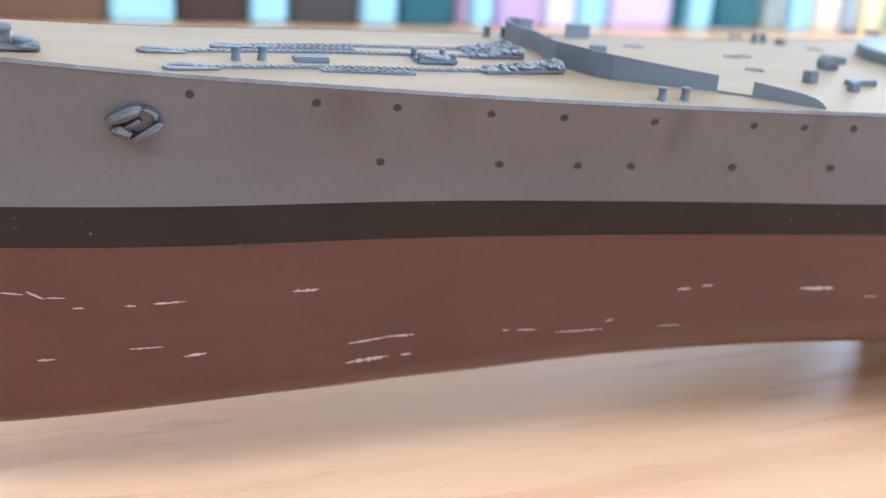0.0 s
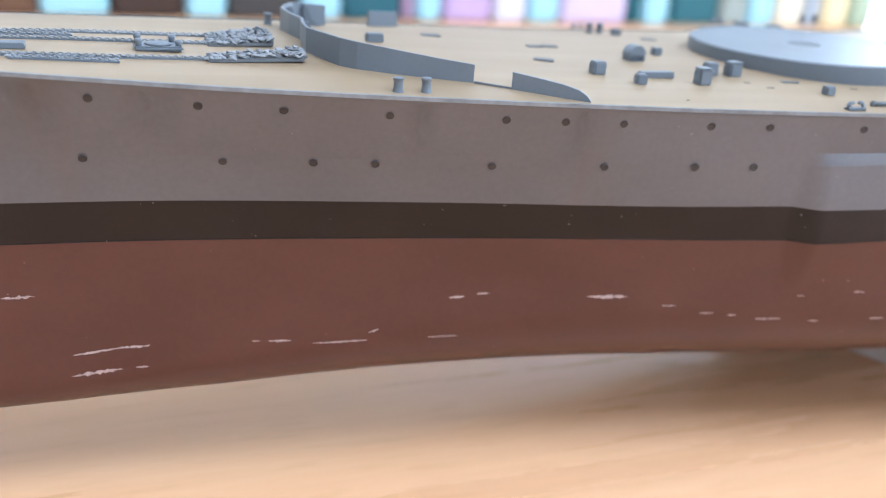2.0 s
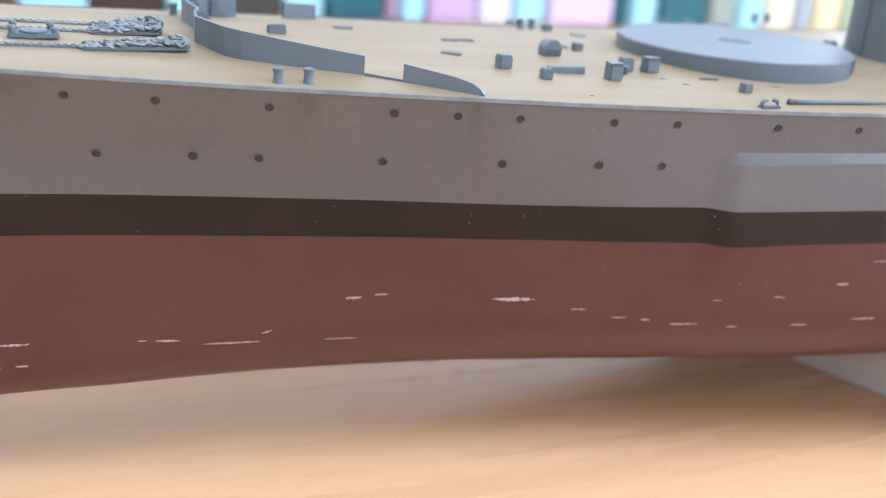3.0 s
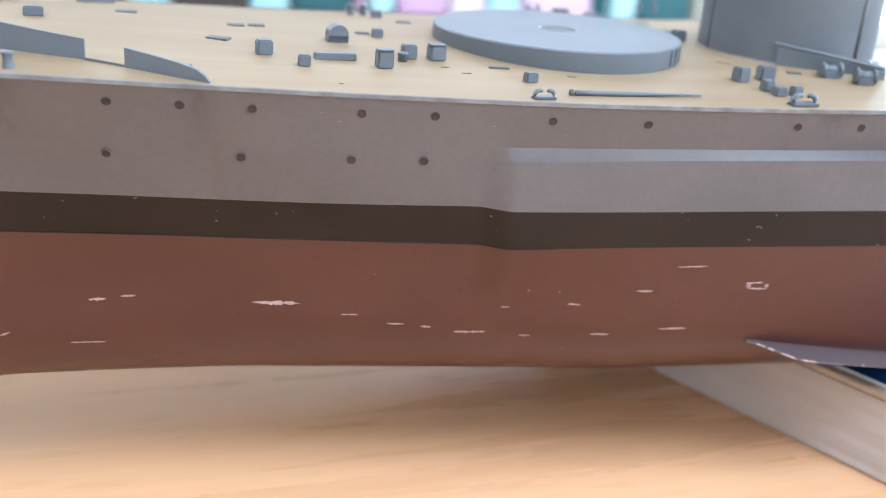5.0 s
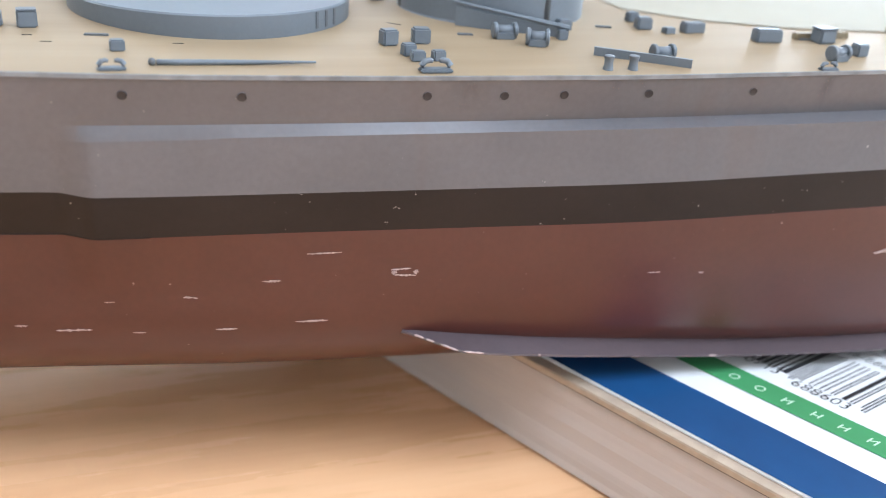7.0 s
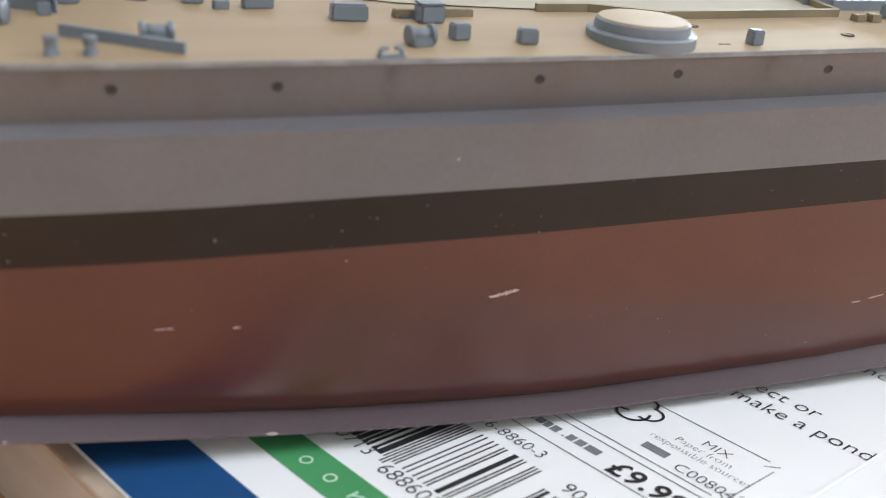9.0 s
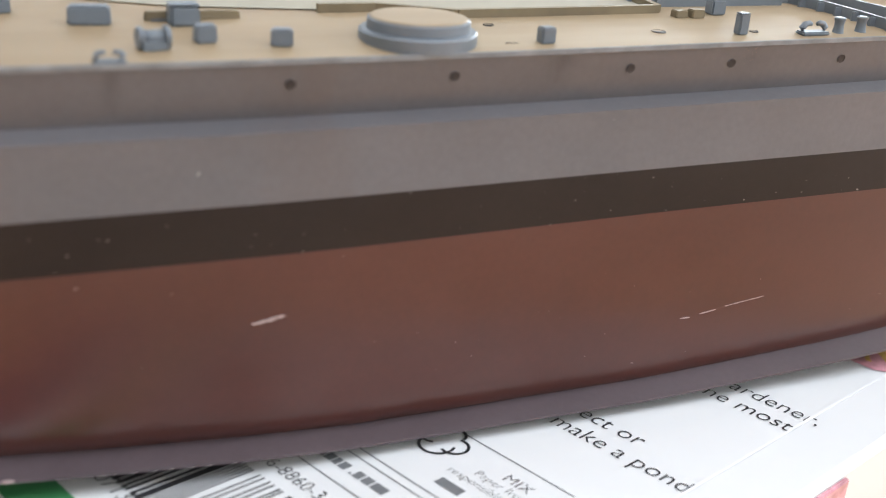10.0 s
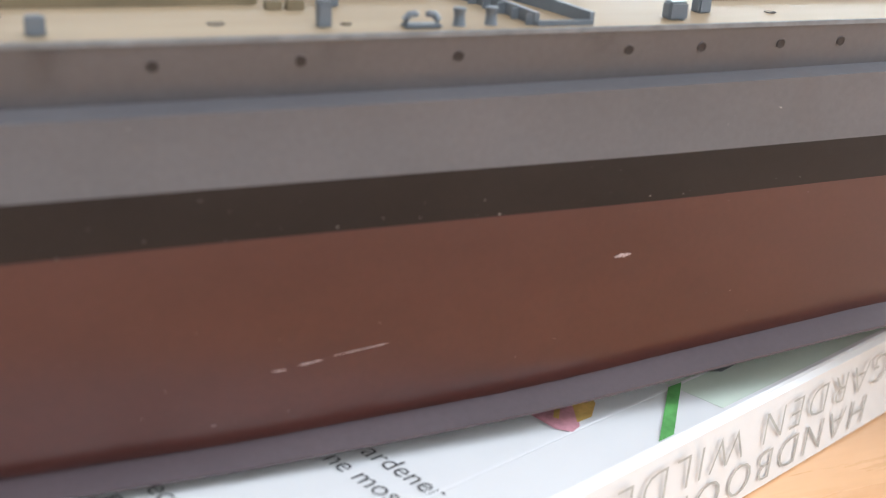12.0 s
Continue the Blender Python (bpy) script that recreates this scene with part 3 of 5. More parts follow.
def hatch(x, y, sx, sy, h=0.00045, turn=0.0, material=None, name="deck_hatch"):
    bm = bmesh.new()
    block(bm, 0, 0, 0, sx, sy, h, h * 0.3)
    ob = part(name, bm, material or DARK_GREY, ship)
    ob.location, ob.rotation_euler = (x, y, deck_z(x, y) - 0.00012), (0, 0, radians(turn))
    return ob


def deck_hole(x, y, r=0.0011):
    bm = bmesh.new()
    lathe(bm, [(r, 0), (r * 0.98, 0.00016), (r * 0.9, 0.00018), (r * 0.85, 0.00008)], 18)
    ob = part("deck_hole", bm, PORT_DARK, ship, "dark round hole in the deck")
    ob.location = (x, y, deck_z(x, y) - 0.00006)


# lockers and vents, bow to midships
for x, y, sx, sy, h, turn in (
    (0.1942, 0.2456, 0.0029, 0.0024, 0.0027, 4), (0.2003, 0.2389, 0.0023, 0.0020, 0.0021, -6), (0.2149, 0.2394, 0.0031, 0.0026, 0.0033, 2),
    (0.2214, 0.2465, 0.0029, 0.0024, 0.0028, -3), (0.2267, 0.2460, 0.0033, 0.0027, 0.0030, 5), (0.2406, 0.2322, 0.0024, 0.0019, 0.0019, 3),
    (0.2200, 0.2658, 0.0022, 0.0018, 0.0018, 0), (0.2278, 0.2985, 0.0023, 0.0020, 0.0018, 0), (0.2869, 0.2353, 0.0030, 0.0026, 0.0029, 8),
    (0.2932, 0.2362, 0.0033, 0.0027, 0.0029, -8), (0.2887, 0.2288, 0.0024, 0.0020, 0.0022, 10), (0.2895, 0.2258, 0.0025, 0.0020, 0.0018, -4), (0.2932, 0.2257, 0.0024, 0.0019, 0.0019, 6),
):
    fit_box(x, y, sx, sy, h, turn)
for x, y, sx, sy, h, turn in (
    (0.2949, 0.2742, 0.0031, 0.0026, 0.0027, 0), (0.2949, 0.3212, 0.0043, 0.0030, 0.0016, 0), (0.2894, 0.3302, 0.0042, 0.0028, 0.0013, 0),
    (0.3440, 0.2504, 0.0025, 0.0021, 0.0021, 3), (0.3432, 0.2442, 0.0033, 0.0027, 0.0025, -6), (0.3470, 0.2404, 0.0024, 0.0019, 0.0013, 4),
    (0.3527, 0.2408, 0.0048, 0.0026, 0.0022, 0), (0.3652, 0.2330, 0.0058, 0.0030, 0.0027, -3), (0.3778, 0.2315, 0.0043, 0.0034, 0.0030, 2),
    (0.3793, 0.2222, 0.0029, 0.0024, 0.0025, 5), (0.3893, 0.2196, 0.0031, 0.0025, 0.0024, -12), (0.4285, 0.2166, 0.0024, 0.0020, 0.0025, 3),
):
    fit_box(x, y, sx, sy, h, turn)
for x, y, sx, sy, h, turn in (
    (0.3252, 0.2440, 0.0030, 0.0024, 0.0022, 0), (0.3218, 0.2370, 0.0019, 0.0016, 0.0019, 0), (0.4645, 0.2174, 0.0019, 0.0016, 0.0034, 2),
    (0.5196, 0.2170, 0.0032, 0.0027, 0.0028, -5), (0.5270, 0.2208, 0.0026, 0.0022, 0.0030, 6),
):
    fit_box(x, y, sx, sy, h, turn)
fit_box(0.2068, 0.2440, 0.0078, 0.0020, 0.0013, -2, "long_locker")
fit_box(0.3795, 0.2345, 0.0138, 0.0016, 0.0013, 0, "long_locker", COAMING, False)
fit_box(0.4682, 0.2297, 0.0030, 0.0024, 0.0027, 0)
fit_box(0.4600, 0.2285, 0.0024, 0.0020, 0.0013, 0, "locker", COAMING)
fit_box(0.4630, 0.2280, 0.0026, 0.0020, 0.0015, 0, "locker", COAMING)
fit_box(0.0853, 0.2514, 0.0066, 0.0030, 0.0010, 0, "skylight")

# domed companion hatch and small round vents
bm = bmesh.new()
block(bm, 0, 0, 0, 0.0040, 0.0030, 0.0016, 0.0002)
lathe(bm, [(0.0020, -0.0015), (0.0020, 0.0015)], 20, 0, 0, pose(0, 0, 0.0015, 90, 0, 0))
ob = part("companion_hood", bm, FIT_GREY, ship, "grey round-topped companion hood")
ob.location, ob.rotation_euler = (0.2102, 0.2590, deck_z(0.2102, 0.2590) - 0.0001), (0, 0, radians(4))
for x, y, r, h in ((0.2196, 0.2442, 0.0009, 0.0018),):
    bm = bmesh.new()
    lathe(bm, [(r, 0), (r * 0.9, h * 0.7), (r * 1.15, h * 0.75), (r * 1.1, h * 0.95), (r * 0.6, h)], 16)
    ob = part("mushroom_vent", bm, FIT_GREY, ship, "", True)
    ob.location = (x, y, deck_z(x, y) - 0.0001)

# flat hatches, strips and marks on the planks
for x, y, sx, sy, turn in (
    (0.1712, 0.2815, 0.0042, 0.0030, -8), (0.1872, 0.2560, 0.0042, 0.0026, -28), (0.1920, 0.2712, 0.0034, 0.0024, -5), (0.1962, 0.2722, 0.0034, 0.0024, -5),
    (0.2318, 0.2890, 0.0034, 0.0026, -10), (0.2376, 0.2408, 0.0040, 0.0011, -8), (0.2176, 0.2690, 0.0028, 0.0020, 0), (0.3350, 0.2457, 0.0032, 0.0012, -20),
    (0.3755, 0.2345, 0.0040, 0.0030, 0), (0.3036, 0.2412, 0.0030, 0.0012, -10), (0.3010, 0.3050, 0.0050, 0.0030, 0), (0.2990, 0.2890, 0.0050, 0.0034, 0),
):
    hatch(x, y, sx, sy, 0.00040, turn)
for x, y, sx, turn in ((0.2268, 0.2406, 0.0016, 0), (0.2298, 0.2368, 0.0018, -4), (0.2505, 0.2360, 0.0018, -6), (0.2048, 0.2286, 0.0008, 0), (0.4230, 0.2169, 0.0020, -5), (0.2921, 0.2500, 0.0030, -40)):
    hatch(x, y, sx, 0.00035, 0.00018, turn, PORT_DARK, "deck_slot")
for x, y, r in ((0.4236, 0.2268, 0.0009), (0.4506, 0.2202, 0.0012), (0.4679, 0.2184, 0.0008), (0.5395, 0.2195, 0.0010)):
    deck_hole(x, y, r)

for x, y in ((0.0716, 0.2507), (0.0764, 0.2513), (0.1480, 0.2312), (0.1531, 0.2312), (0.1364, 0.2901), (0.1410, 0.2905), (0.3223, 0.2184), (0.3270, 0.2180), (0.4837, 0.2163), (0.4886, 0.2164), (0.3180, 0.3375), (0.3232, 0.3378), (0.2225, 0.3030), (0.2257, 0.3034)):
    bollard(x, y)
for x, y, s, turn in ((0.2394, 0.2226, 0.92, 0), (0.2908, 0.2198, 1.22, -2), (0.3662, 0.2145, 0.85, 4), (0.4779, 0.2158, 1.18, 0), (0.2816, 0.3320, 1.0, 0), (0.2258, 0.3160, 0.8, 0)):
    chock(x, y, s, turn)
for x, y, length, r, turn in ((0.3105, 0.2385, 0.0046, 0.0015, -6), (0.3150, 0.2332, 0.0042, 0.0016, -20), (0.3358, 0.2232, 0.0044, 0.0014, 0), (0.3722, 0.2196, 0.0042, 0.0015, 8)):
    winch(x, y, length, r, turn)


# boom lying along the deck edge, with a ball end
bm = bmesh.new()
pts = [(x, 0.2246 - (x - 0.2453) * 0.02, deck_z(x, 0.2246) + 0.0004) for x in np.linspace(0.2462, 0.2714, 8)]
tube(bm, [tuple(map(float, p)) for p in pts], [0.00050, 0.00052, 0.00050, 0.00046, 0.0004, 0.00032, 0.00025, 0.0002], 8)
boom = part("boom", bm, FIT_GREY, ship, "thin grey boat boom lying along the deck edge", True)
bm = bmesh.new()
lathe(bm, [(0.0002, -0.0006), (0.0005, -0.0004), (0.00062, 0), (0.0005, 0.0004), (0.0002, 0.0006)], 12, 0.2455, 0.2246, Matrix.Translation((0, 0, deck_z(0.2455, 0.2246) + 0.0005)))
part("ball_end", bm, DARK_GREY, boom, "", True)

# turret ring: a flat disc with a hub recess
bm = bmesh.new()
z = deck_z(0.2594, 0.2649) - 0.0007
top = 0.0813
lathe(bm, [(0.0264, z - 0.001), (0.0266, z), (0.0266, top - 0.0003), (0.0263, top), (0.0040, top), (0.0038, top - 0.0003), (0.0001, top - 0.00032)], 96, 0.2594, 0.2649)
disc = part("turret_ring", bm, FIT_GREY, ship, "broad light grey turret ring disc with a shallow centre recess", True)
disc.data.set_sharp_from_angle(angle=radians(30))
for a in (-52, -46, -40):
    bm = bmesh.new()
    c, s = math.cos(radians(a)), math.sin(radians(a))
    block(bm, 0.2594 + 0.0266 * c, 0.2649 + 0.0266 * s, z + 0.0006, 0.0003, 0.0007, 0.0030, 0.00005, a)
    part("ring_notch", bm, DARK_GREY, disc, "narrow dark notch on the rim")
bm = bmesh.new()
lathe(bm, [(0.0037, top - 0.0004), (0.0036, top - 0.0002)], 40, 0.2594, 0.2649)
part("hub", bm, DARK_GREY, disc, "darker grey centre")

# barbette drum behind it
bm = bmesh.new()
bx, by, br = 0.3178, 0.2655, 0.0197
z = deck_z(bx, by)
lathe(bm, [(br + 0.0006, z - 0.0030), (br + 0.0005, z - 0.0004), (br, z), (br, z + 0.0230), (br - 0.0004, z + 0.0234), (0.0001, z + 0.0234)], 96, bx, by)
drum = part("barbette", bm, FIT_GREY, ship, "tall smooth grey barbette drum", True)
drum.data.set_sharp_from_angle(angle=radians(35))
for a, w in ((-76, 0.0013), (-183, 0.0004)):
    bm = bmesh.new()
    c, s = math.cos(radians(a)), math.sin(radians(a))
    block(bm, bx + br * c, by + br * s, z - 0.001, 0.0004, w, 0.024, 0.0001, a)
    part("seam_strip", bm, DARK_GREY, drum, "dark vertical seam strip", True)

# slanting beam leaning beside the drum
bm = bmesh.new()
tube(bm, [(0.3035, 0.2490, deck_z(0.3035, 0.249) + 0.0046), (0.3115, 0.2440, deck_z(0.3115, 0.244) + 0.0036), (0.3235, 0.2378, deck_z(0.3235, 0.2378) + 0.0019)], [0.0003, 0.0004, 0.0006], 6)
part("derrick_beam", bm, FIT_GREY, ship, "thin slanting grey derrick beam")
bm = bmesh.new()
wallplate(bm, [(0.3042, 0.2487), (0.3115, 0.2440), (0.3235, 0.2378)], [0.0040, 0.0032, 0.0018], 0.0004, deck_z)
part("beam_screen", bm, FIT_GREY, ship)

# breakwaters on the foredeck
WING = [(0.1391, 0.2680), (0.1380, 0.2620), (0.1375, 0.2555), (0.1395, 0.2500), (0.1415, 0.2460), (0.1441, 0.2440), (0.1500, 0.2417), (0.1570, 0.2393), (0.1642, 0.2370)]
TALL = [0.0045, 0.0046, 0.0049, 0.0052, 0.0053, 0.0052, 0.0047, 0.0041, 0.0036]
for sign in (1, -1):
    last = 9 if sign > 0 else 7
    bm = bmesh.new()
    wallplate(bm, [(x, y if sign > 0 else 2 * MID - y) for x, y in WING[:last]], TALL[:last], 0.0006, deck_z)
    wing = part("breakwater", bm, FIT_GREY, ship, "angled grey breakwater plate on the foredeck")
    for x, y in ((0.1384, 0.2620), (0.1379, 0.2555), (0.1399, 0.2500), (0.1445, 0.2442)):
        y = y + 0.0005 if sign > 0 else 2 * MID - y - 0.0005
        z = deck_z(x, y)
        h = 0.0044
        bm = bmesh.new()
        prof = [(0.0, -0.0002), (0.0040, -0.0002), (0.0018, h * 0.35), (0.0008, h), (0.0, h)]
        a = [bm.verts.new((x + p, y - 0.0003, z + q)) for p, q in prof]
        b = [bm.verts.new((x + p, y + 0.0003, z + q)) for p, q in prof]
        bm.faces.new(a)
        bm.faces.new(list(reversed(b)))
        for i in range(5):
            bm.faces.new((a[i], b[i], b[(i + 1) % 5], a[(i + 1) % 5]))
        bmesh.ops.recalc_face_normals(bm, faces=bm.faces[:])
        part("buttress", bm, FIT_GREY, wing)
    if sign < 0:
        bm = bmesh.new()
        wallplate(bm, [(0.1612, 0.2975), (0.1650, 0.2989), (0.1690, 0.3003)], [0.0038, 0.0037, 0.0036], 0.0008, deck_z)
        part("breakwater", bm, FIT_GREY, ship, "short upright grey breakwater plate")
        continue
    bm = bmesh.new()
    low = [(0.1704, 0.2337), (0.1745, 0.2314), (0.1785, 0.2292), (0.1812, 0.2279), (0.1825, 0.2272), (0.1832, 0.2268)]
    wallplate(bm, low, [0.0034, 0.0031, 0.0027, 0.0021, 0.0013, 0.0004], 0.0008, deck_z)
    part("breakwater", bm, FIT_GREY, ship, "short grey breakwater plate rounded down at its end")
    bm = bmesh.new()
    wallplate(bm, [(0.1642, 0.2366), (0.1704, 0.2336)], [0.0007, 0.0006], 0.0005, deck_z)
    part("deck_strip", bm, DARK_GREY, ship)
fit_box(0.1545, 0.2690, 0.0036, 0.0022, 0.0019, 0)
hatch(0.1790, 0.2330, 0.0040, 0.0020, 0.0012, -30, FIT_GREY, "deck_plate")


# anchor chains: oval links laid end to end
def chain(line, link=0.0011, wire=0.00017, name="anchor_chain"):
    bm = bmesh.new()
    pts = [Vector((x, y, 0)) for x, y in line]
    run = []
    for a, b in zip(pts, pts[1:]):
        n = max(1, int((b - a).length / (link * 0.72)))
        run += [(a + (b - a) * (k / n), b - a) for k in range(n)]
    for k, (p, way) in enumerate(run):
        turn = math.atan2(way.y, way.x) + random.uniform(-0.25, 0.25)
        tilt = (k % 2) * math.pi / 2 * 0.8 + random.uniform(-0.3, 0.3)
        m = Matrix.Translation((p.x, p.y + random.uniform(-0.0001, 0.0001), deck_z(p.x, p.y) + 0.00035)) @ Matrix.Rotation(turn, 4, "Z") @ Matrix.Rotation(tilt, 4, "X")
        sides, around = 5, 10
        loops = []
        for i in range(around):
            a = 2 * math.pi * i / around
            c = Vector((math.cos(a) * link * 0.5, math.sin(a) * link * 0.30, 0))
            o = Vector((math.cos(a), math.sin(a), 0))
            loops.append([bm.verts.new(m @ (c + wire * (math.cos(2 * math.pi * j / sides) * o + math.sin(2 * math.pi * j / sides) * Vector((0, 0, 1))))) for j in range(sides)])
        for i in range(around):
            a, b = loops[i], loops[(i + 1) % around]
            for j in range(sides):
                bm.faces.new((a[j], b[j], b[(j + 1) % sides], a[(j + 1) % sides]))
    return part(name, bm, CHAIN_METAL, ship, "grey moulded anchor chain laid along the deck", True)


def hawse_lip(x0, y0, x1, y1, wide=0.0009):
    """A rounded pale lip, open towards the stern, where a chain goes down through the deck."""
    way = Vector((x1 - x0, y1 - y0, 0))
    side = Vector((-way.y, way.x, 0)).normalized() * wide
    pts = []
    for k in range(15):
        a = math.pi * (k / 14 - 0.5)
        c, sn = math.cos(a), math.sin(a)
        p = Vector((x0, y0, 0)) + way.normalized() * wide * 1.6 * (1 - c) + side * sn
        pts.append(p)
    pts = [pts[0] + way * 0.8] + pts + [pts[-1] + way * 0.55]
    bm = bmesh.new()
    tube(bm, [(p.x, p.y, deck_z(p.x, p.y) + 0.0003) for p in pts], [0.0002] + [0.00042] * 15 + [0.0002], 8)
    part("hawse_lip", bm, WHITE_EDGE, ship, "rounded pale grey lip round the chain opening", True)


def moulded_chain(line, wide=0.0011):
    """A chain moulded on a low flat strip."""
    bm = bmesh.new()
    pts = []
    for a, b in zip(line, line[1:]):
        pts += [(a[0] + (b[0] - a[0]) * k / 5, a[1] + (b[1] - a[1]) * k / 5) for k in range(5)]
    pts.append(line[-1])
    wallplate(bm, pts, [0.00055] * len(pts), wide, deck_z)
    part("chain_strip", bm, FIT_GREY, ship)
    chain(line, 0.0009, 0.00014)


moulded_chain([(0.0640, 0.2461), (0.0750, 0.2464), (0.0893, 0.2468), (0.1020, 0.2467), (0.1185, 0.2473)])
moulded_chain([(0.0860, 0.2452), (0.0940, 0.2448), (0.1032, 0.2443)], 0.0014)
moulded_chain([(0.0610, 0.2546), (0.0700, 0.2556), (0.0800, 0.2566), (0.0940, 0.2576), (0.1083, 0.2582), (0.1195, 0.2590)], 0.0008)
moulded_chain([(0.0740, 0.2600), (0.0850, 0.2622), (0.0938, 0.2640), (0.1060, 0.2652), (0.1210, 0.2662)], 0.0008)
moulded_chain([(0.0760, 0.2588), (0.0850, 0.2600), (0.0960, 0.2612)], 0.0010)
hawse_lip(0.0588, 0.2460, 0.0685, 0.2460)
hawse_lip(0.0552, 0.2544, 0.0636, 0.2546)
hawse_lip(0.0685, 0.2588, 0.0760, 0.2604)


def cable_pile(x0, y0, x1, y1, high):
    """A flat bed with a heap of chain links on it."""
    cx, cy = (x0 + x1) / 2, (y0 + y1) / 2
    ang = math.atan2(y1 - y0, x1 - x0)
    length = math.hypot(x1 - x0, y1 - y0)
    z = deck_z(cx, cy) - 0.0001
    bm = bmesh.new()
    block(bm, 0, 0, 0, length, 0.0042, 0.0007, 0.0002)
    bed = part("chain_bed", bm, DARK_GREY, ship)
    bed.location, bed.rotation_euler = (cx, cy, z), (0, 0, ang)
    bm = bmesh.new()
    for k in range(90):
        u = random.uniform(-0.5, 0.5)
        w = random.uniform(-0.0019, 0.0019)
        h = high * (0.35 + 0.65 * (0.5 + u)) * (1 - abs(w) / 0.0035) * random.uniform(0.6, 1.0)
        c = Vector((u * length * 0.95, w, 0.0005 + h))
        m = Matrix.Translation(c) @ Euler((random.uniform(-0.7, 0.7), random.uniform(-0.5, 0.5), random.uniform(-0.8, 0.8))).to_matrix().to_4x4()
        lathe(bm, [(0.00022, -0.00018), (0.00046, -0.0001), (0.00048, 0.0001), (0.00022, 0.00018)], 8, 0, 0, m @ Matrix.Diagonal((1.7, 0.8, 0.9, 1)))
    for k in range(9):
        u = -0.48 + 0.96 * k / 8
        block(bm, u * length, 0, 0.0004, length * 0.12, 0.0030, high * (0.25 + 0.6 * (0.5 + u)), 0.0002, random.uniform(-8, 8), 0.5)
    part("coiled_cable", bm, CHAIN_METAL, bed, "heaped grey anchor chain", True)


cable_pile(0.1178, 0.2474, 0.1350, 0.2487, 0.0021)
cable_pile(0.1192, 0.2592, 0.1315, 0.2602, 0.0018)
cable_pile(0.1200, 0.2655, 0.1320, 0.2672, 0.0018)

# windlass plate with four bitts, and the bow capstan group
bm = bmesh.new()
block(bm, 0, 0, 0, 0.0082, 0.0058, 0.0009, 0.0003)
root = part("windlass", bm, FIT_GREY, ship, "grey windlass plate with small round bitts")
root.location = (0.1102, 0.2540, deck_z(0.1102, 0.2540) - 0.0001)
for x, y, r, h in ((-0.0034, -0.0018, 0.0006, 0.0022), (0.0034, -0.0018, 0.0006, 0.0019), (-0.0034, 0.0022, 0.0006, 0.0024), (0.0026, 0.0024, 0.0006, 0.0021), (0.0, -0.0004, 0.0021, 0.0013)):
    bm = bmesh.new()
    lathe(bm, [(r, 0.0006), (r * 0.85, h * 0.6), (r * 1.15, h * 0.8), (r * 0.9, h)], 14, x, y)
    part("bitt", bm, FIT_GREY, root, "", True)
bm = bmesh.new()
block(bm, 0, 0, 0, 0.0100, 0.0050, 0.0009, 0.0003, 0, 0.96)
root = part("capstan_bed", bm, DARK_GREY, ship, "dark grey capstan bed with two drums near the bow")
root.location = (0.0345, 0.2535, deck_z(0.0345, 0.2535) - 0.0002)
for x, y, r, h, mat in ((-0.0010, 0.0012, 0.0016, 0.0040, DARK_GREY), (0.0022, -0.0010, 0.0017, 0.0022, FIT_GREY)):
    bm = bmesh.new()
    lathe(bm, [(r * 1.1, 0.0006), (r * 0.85, h * 0.35), (r * 0.85, h * 0.65), (r * 1.05, h * 0.75), (r, h * 0.95), (r * 0.6, h)], 16, x, y)
    part("capstan", bm, mat, root, "", True)

# round gun mount with a tan top
for rings, mat, label in (
    ([(0.0086, -0.0004), (0.0087, 0.0014), (0.0084, 0.0017), (0.0001, 0.0018)], FIT_GREY, "stepped grey base ring"),
    ([(0.0076, 0.0015), (0.0075, 0.0031), (0.0073, 0.0033)], FIT_GREY, ""),
):
    bm = bmesh.new()
    lathe(bm, rings, 64)
    if label:
        mount = part("gun_mount", bm, mat, ship, label, True)
        mount.location = (0.4096, 0.2206, deck_z(0.4096, 0.2206) - 0.0002)
        mount.data.set_sharp_from_angle(angle=radians(35))
    else:
        part("mount_step", bm, mat, mount, "", True).data.set_sharp_from_angle(angle=radians(35))
bm = bmesh.new()
lathe(bm, [(0.0072, 0.0030), (0.00715, 0.00338), (0.0070, 0.0035)], 64)
part("mount_top", bm, DECK_WOOD, mount, "tan wood-coloured top")

# superstructure well: pale plate inside a tan coaming
bm = bmesh.new()
line = [(0.3990, 0.2372), (0.4085, 0.2372), (0.4205, 0.2318), (0.4578, 0.2318), (0.4578, 0.3042), (0.3990, 0.3042)]
for a, b in zip(line, line[1:]):
    n = 12
    wallplate(bm, [(a[0] + (b[0] - a[0]) * k / n, a[1] + (b[1] - a[1]) * k / n) for k in range(n + 1)], [0.0016] * (n + 1), 0.0012, deck_z)
part("coaming", bm, COAMING, ship, "low tan coaming round the superstructure opening")
bm = bmesh.new()
cells = []
for i in range(24):
    x = 0.348 + (0.4572 - 0.348) * i / 23
    lo = float(np.interp(x, [0.348, 0.360, 0.378, 0.399, 0.4085, 0.4205, 0.4572], [0.262, 0.250, 0.242, 0.238, 0.2378, 0.2326, 0.2326]))
    hi = float(np.interp(x, [0.348, 0.362, 0.4572], [0.274, 0.301, 0.3034]))
    cells.append([bm.verts.new((x, lo + (hi - lo) * k / 8, deck_z(x, lo + (hi - lo) * k / 8) + 0.0002)) for k in range(9)])
for a, b in zip(cells, cells[1:]):
    for k in range(8):
        bm.faces.new((a[k], b[k], b[k + 1], a[k + 1]))
part("well_plate", bm, PALE_CARD, ship, "pale unpainted plate inside the coaming", True)

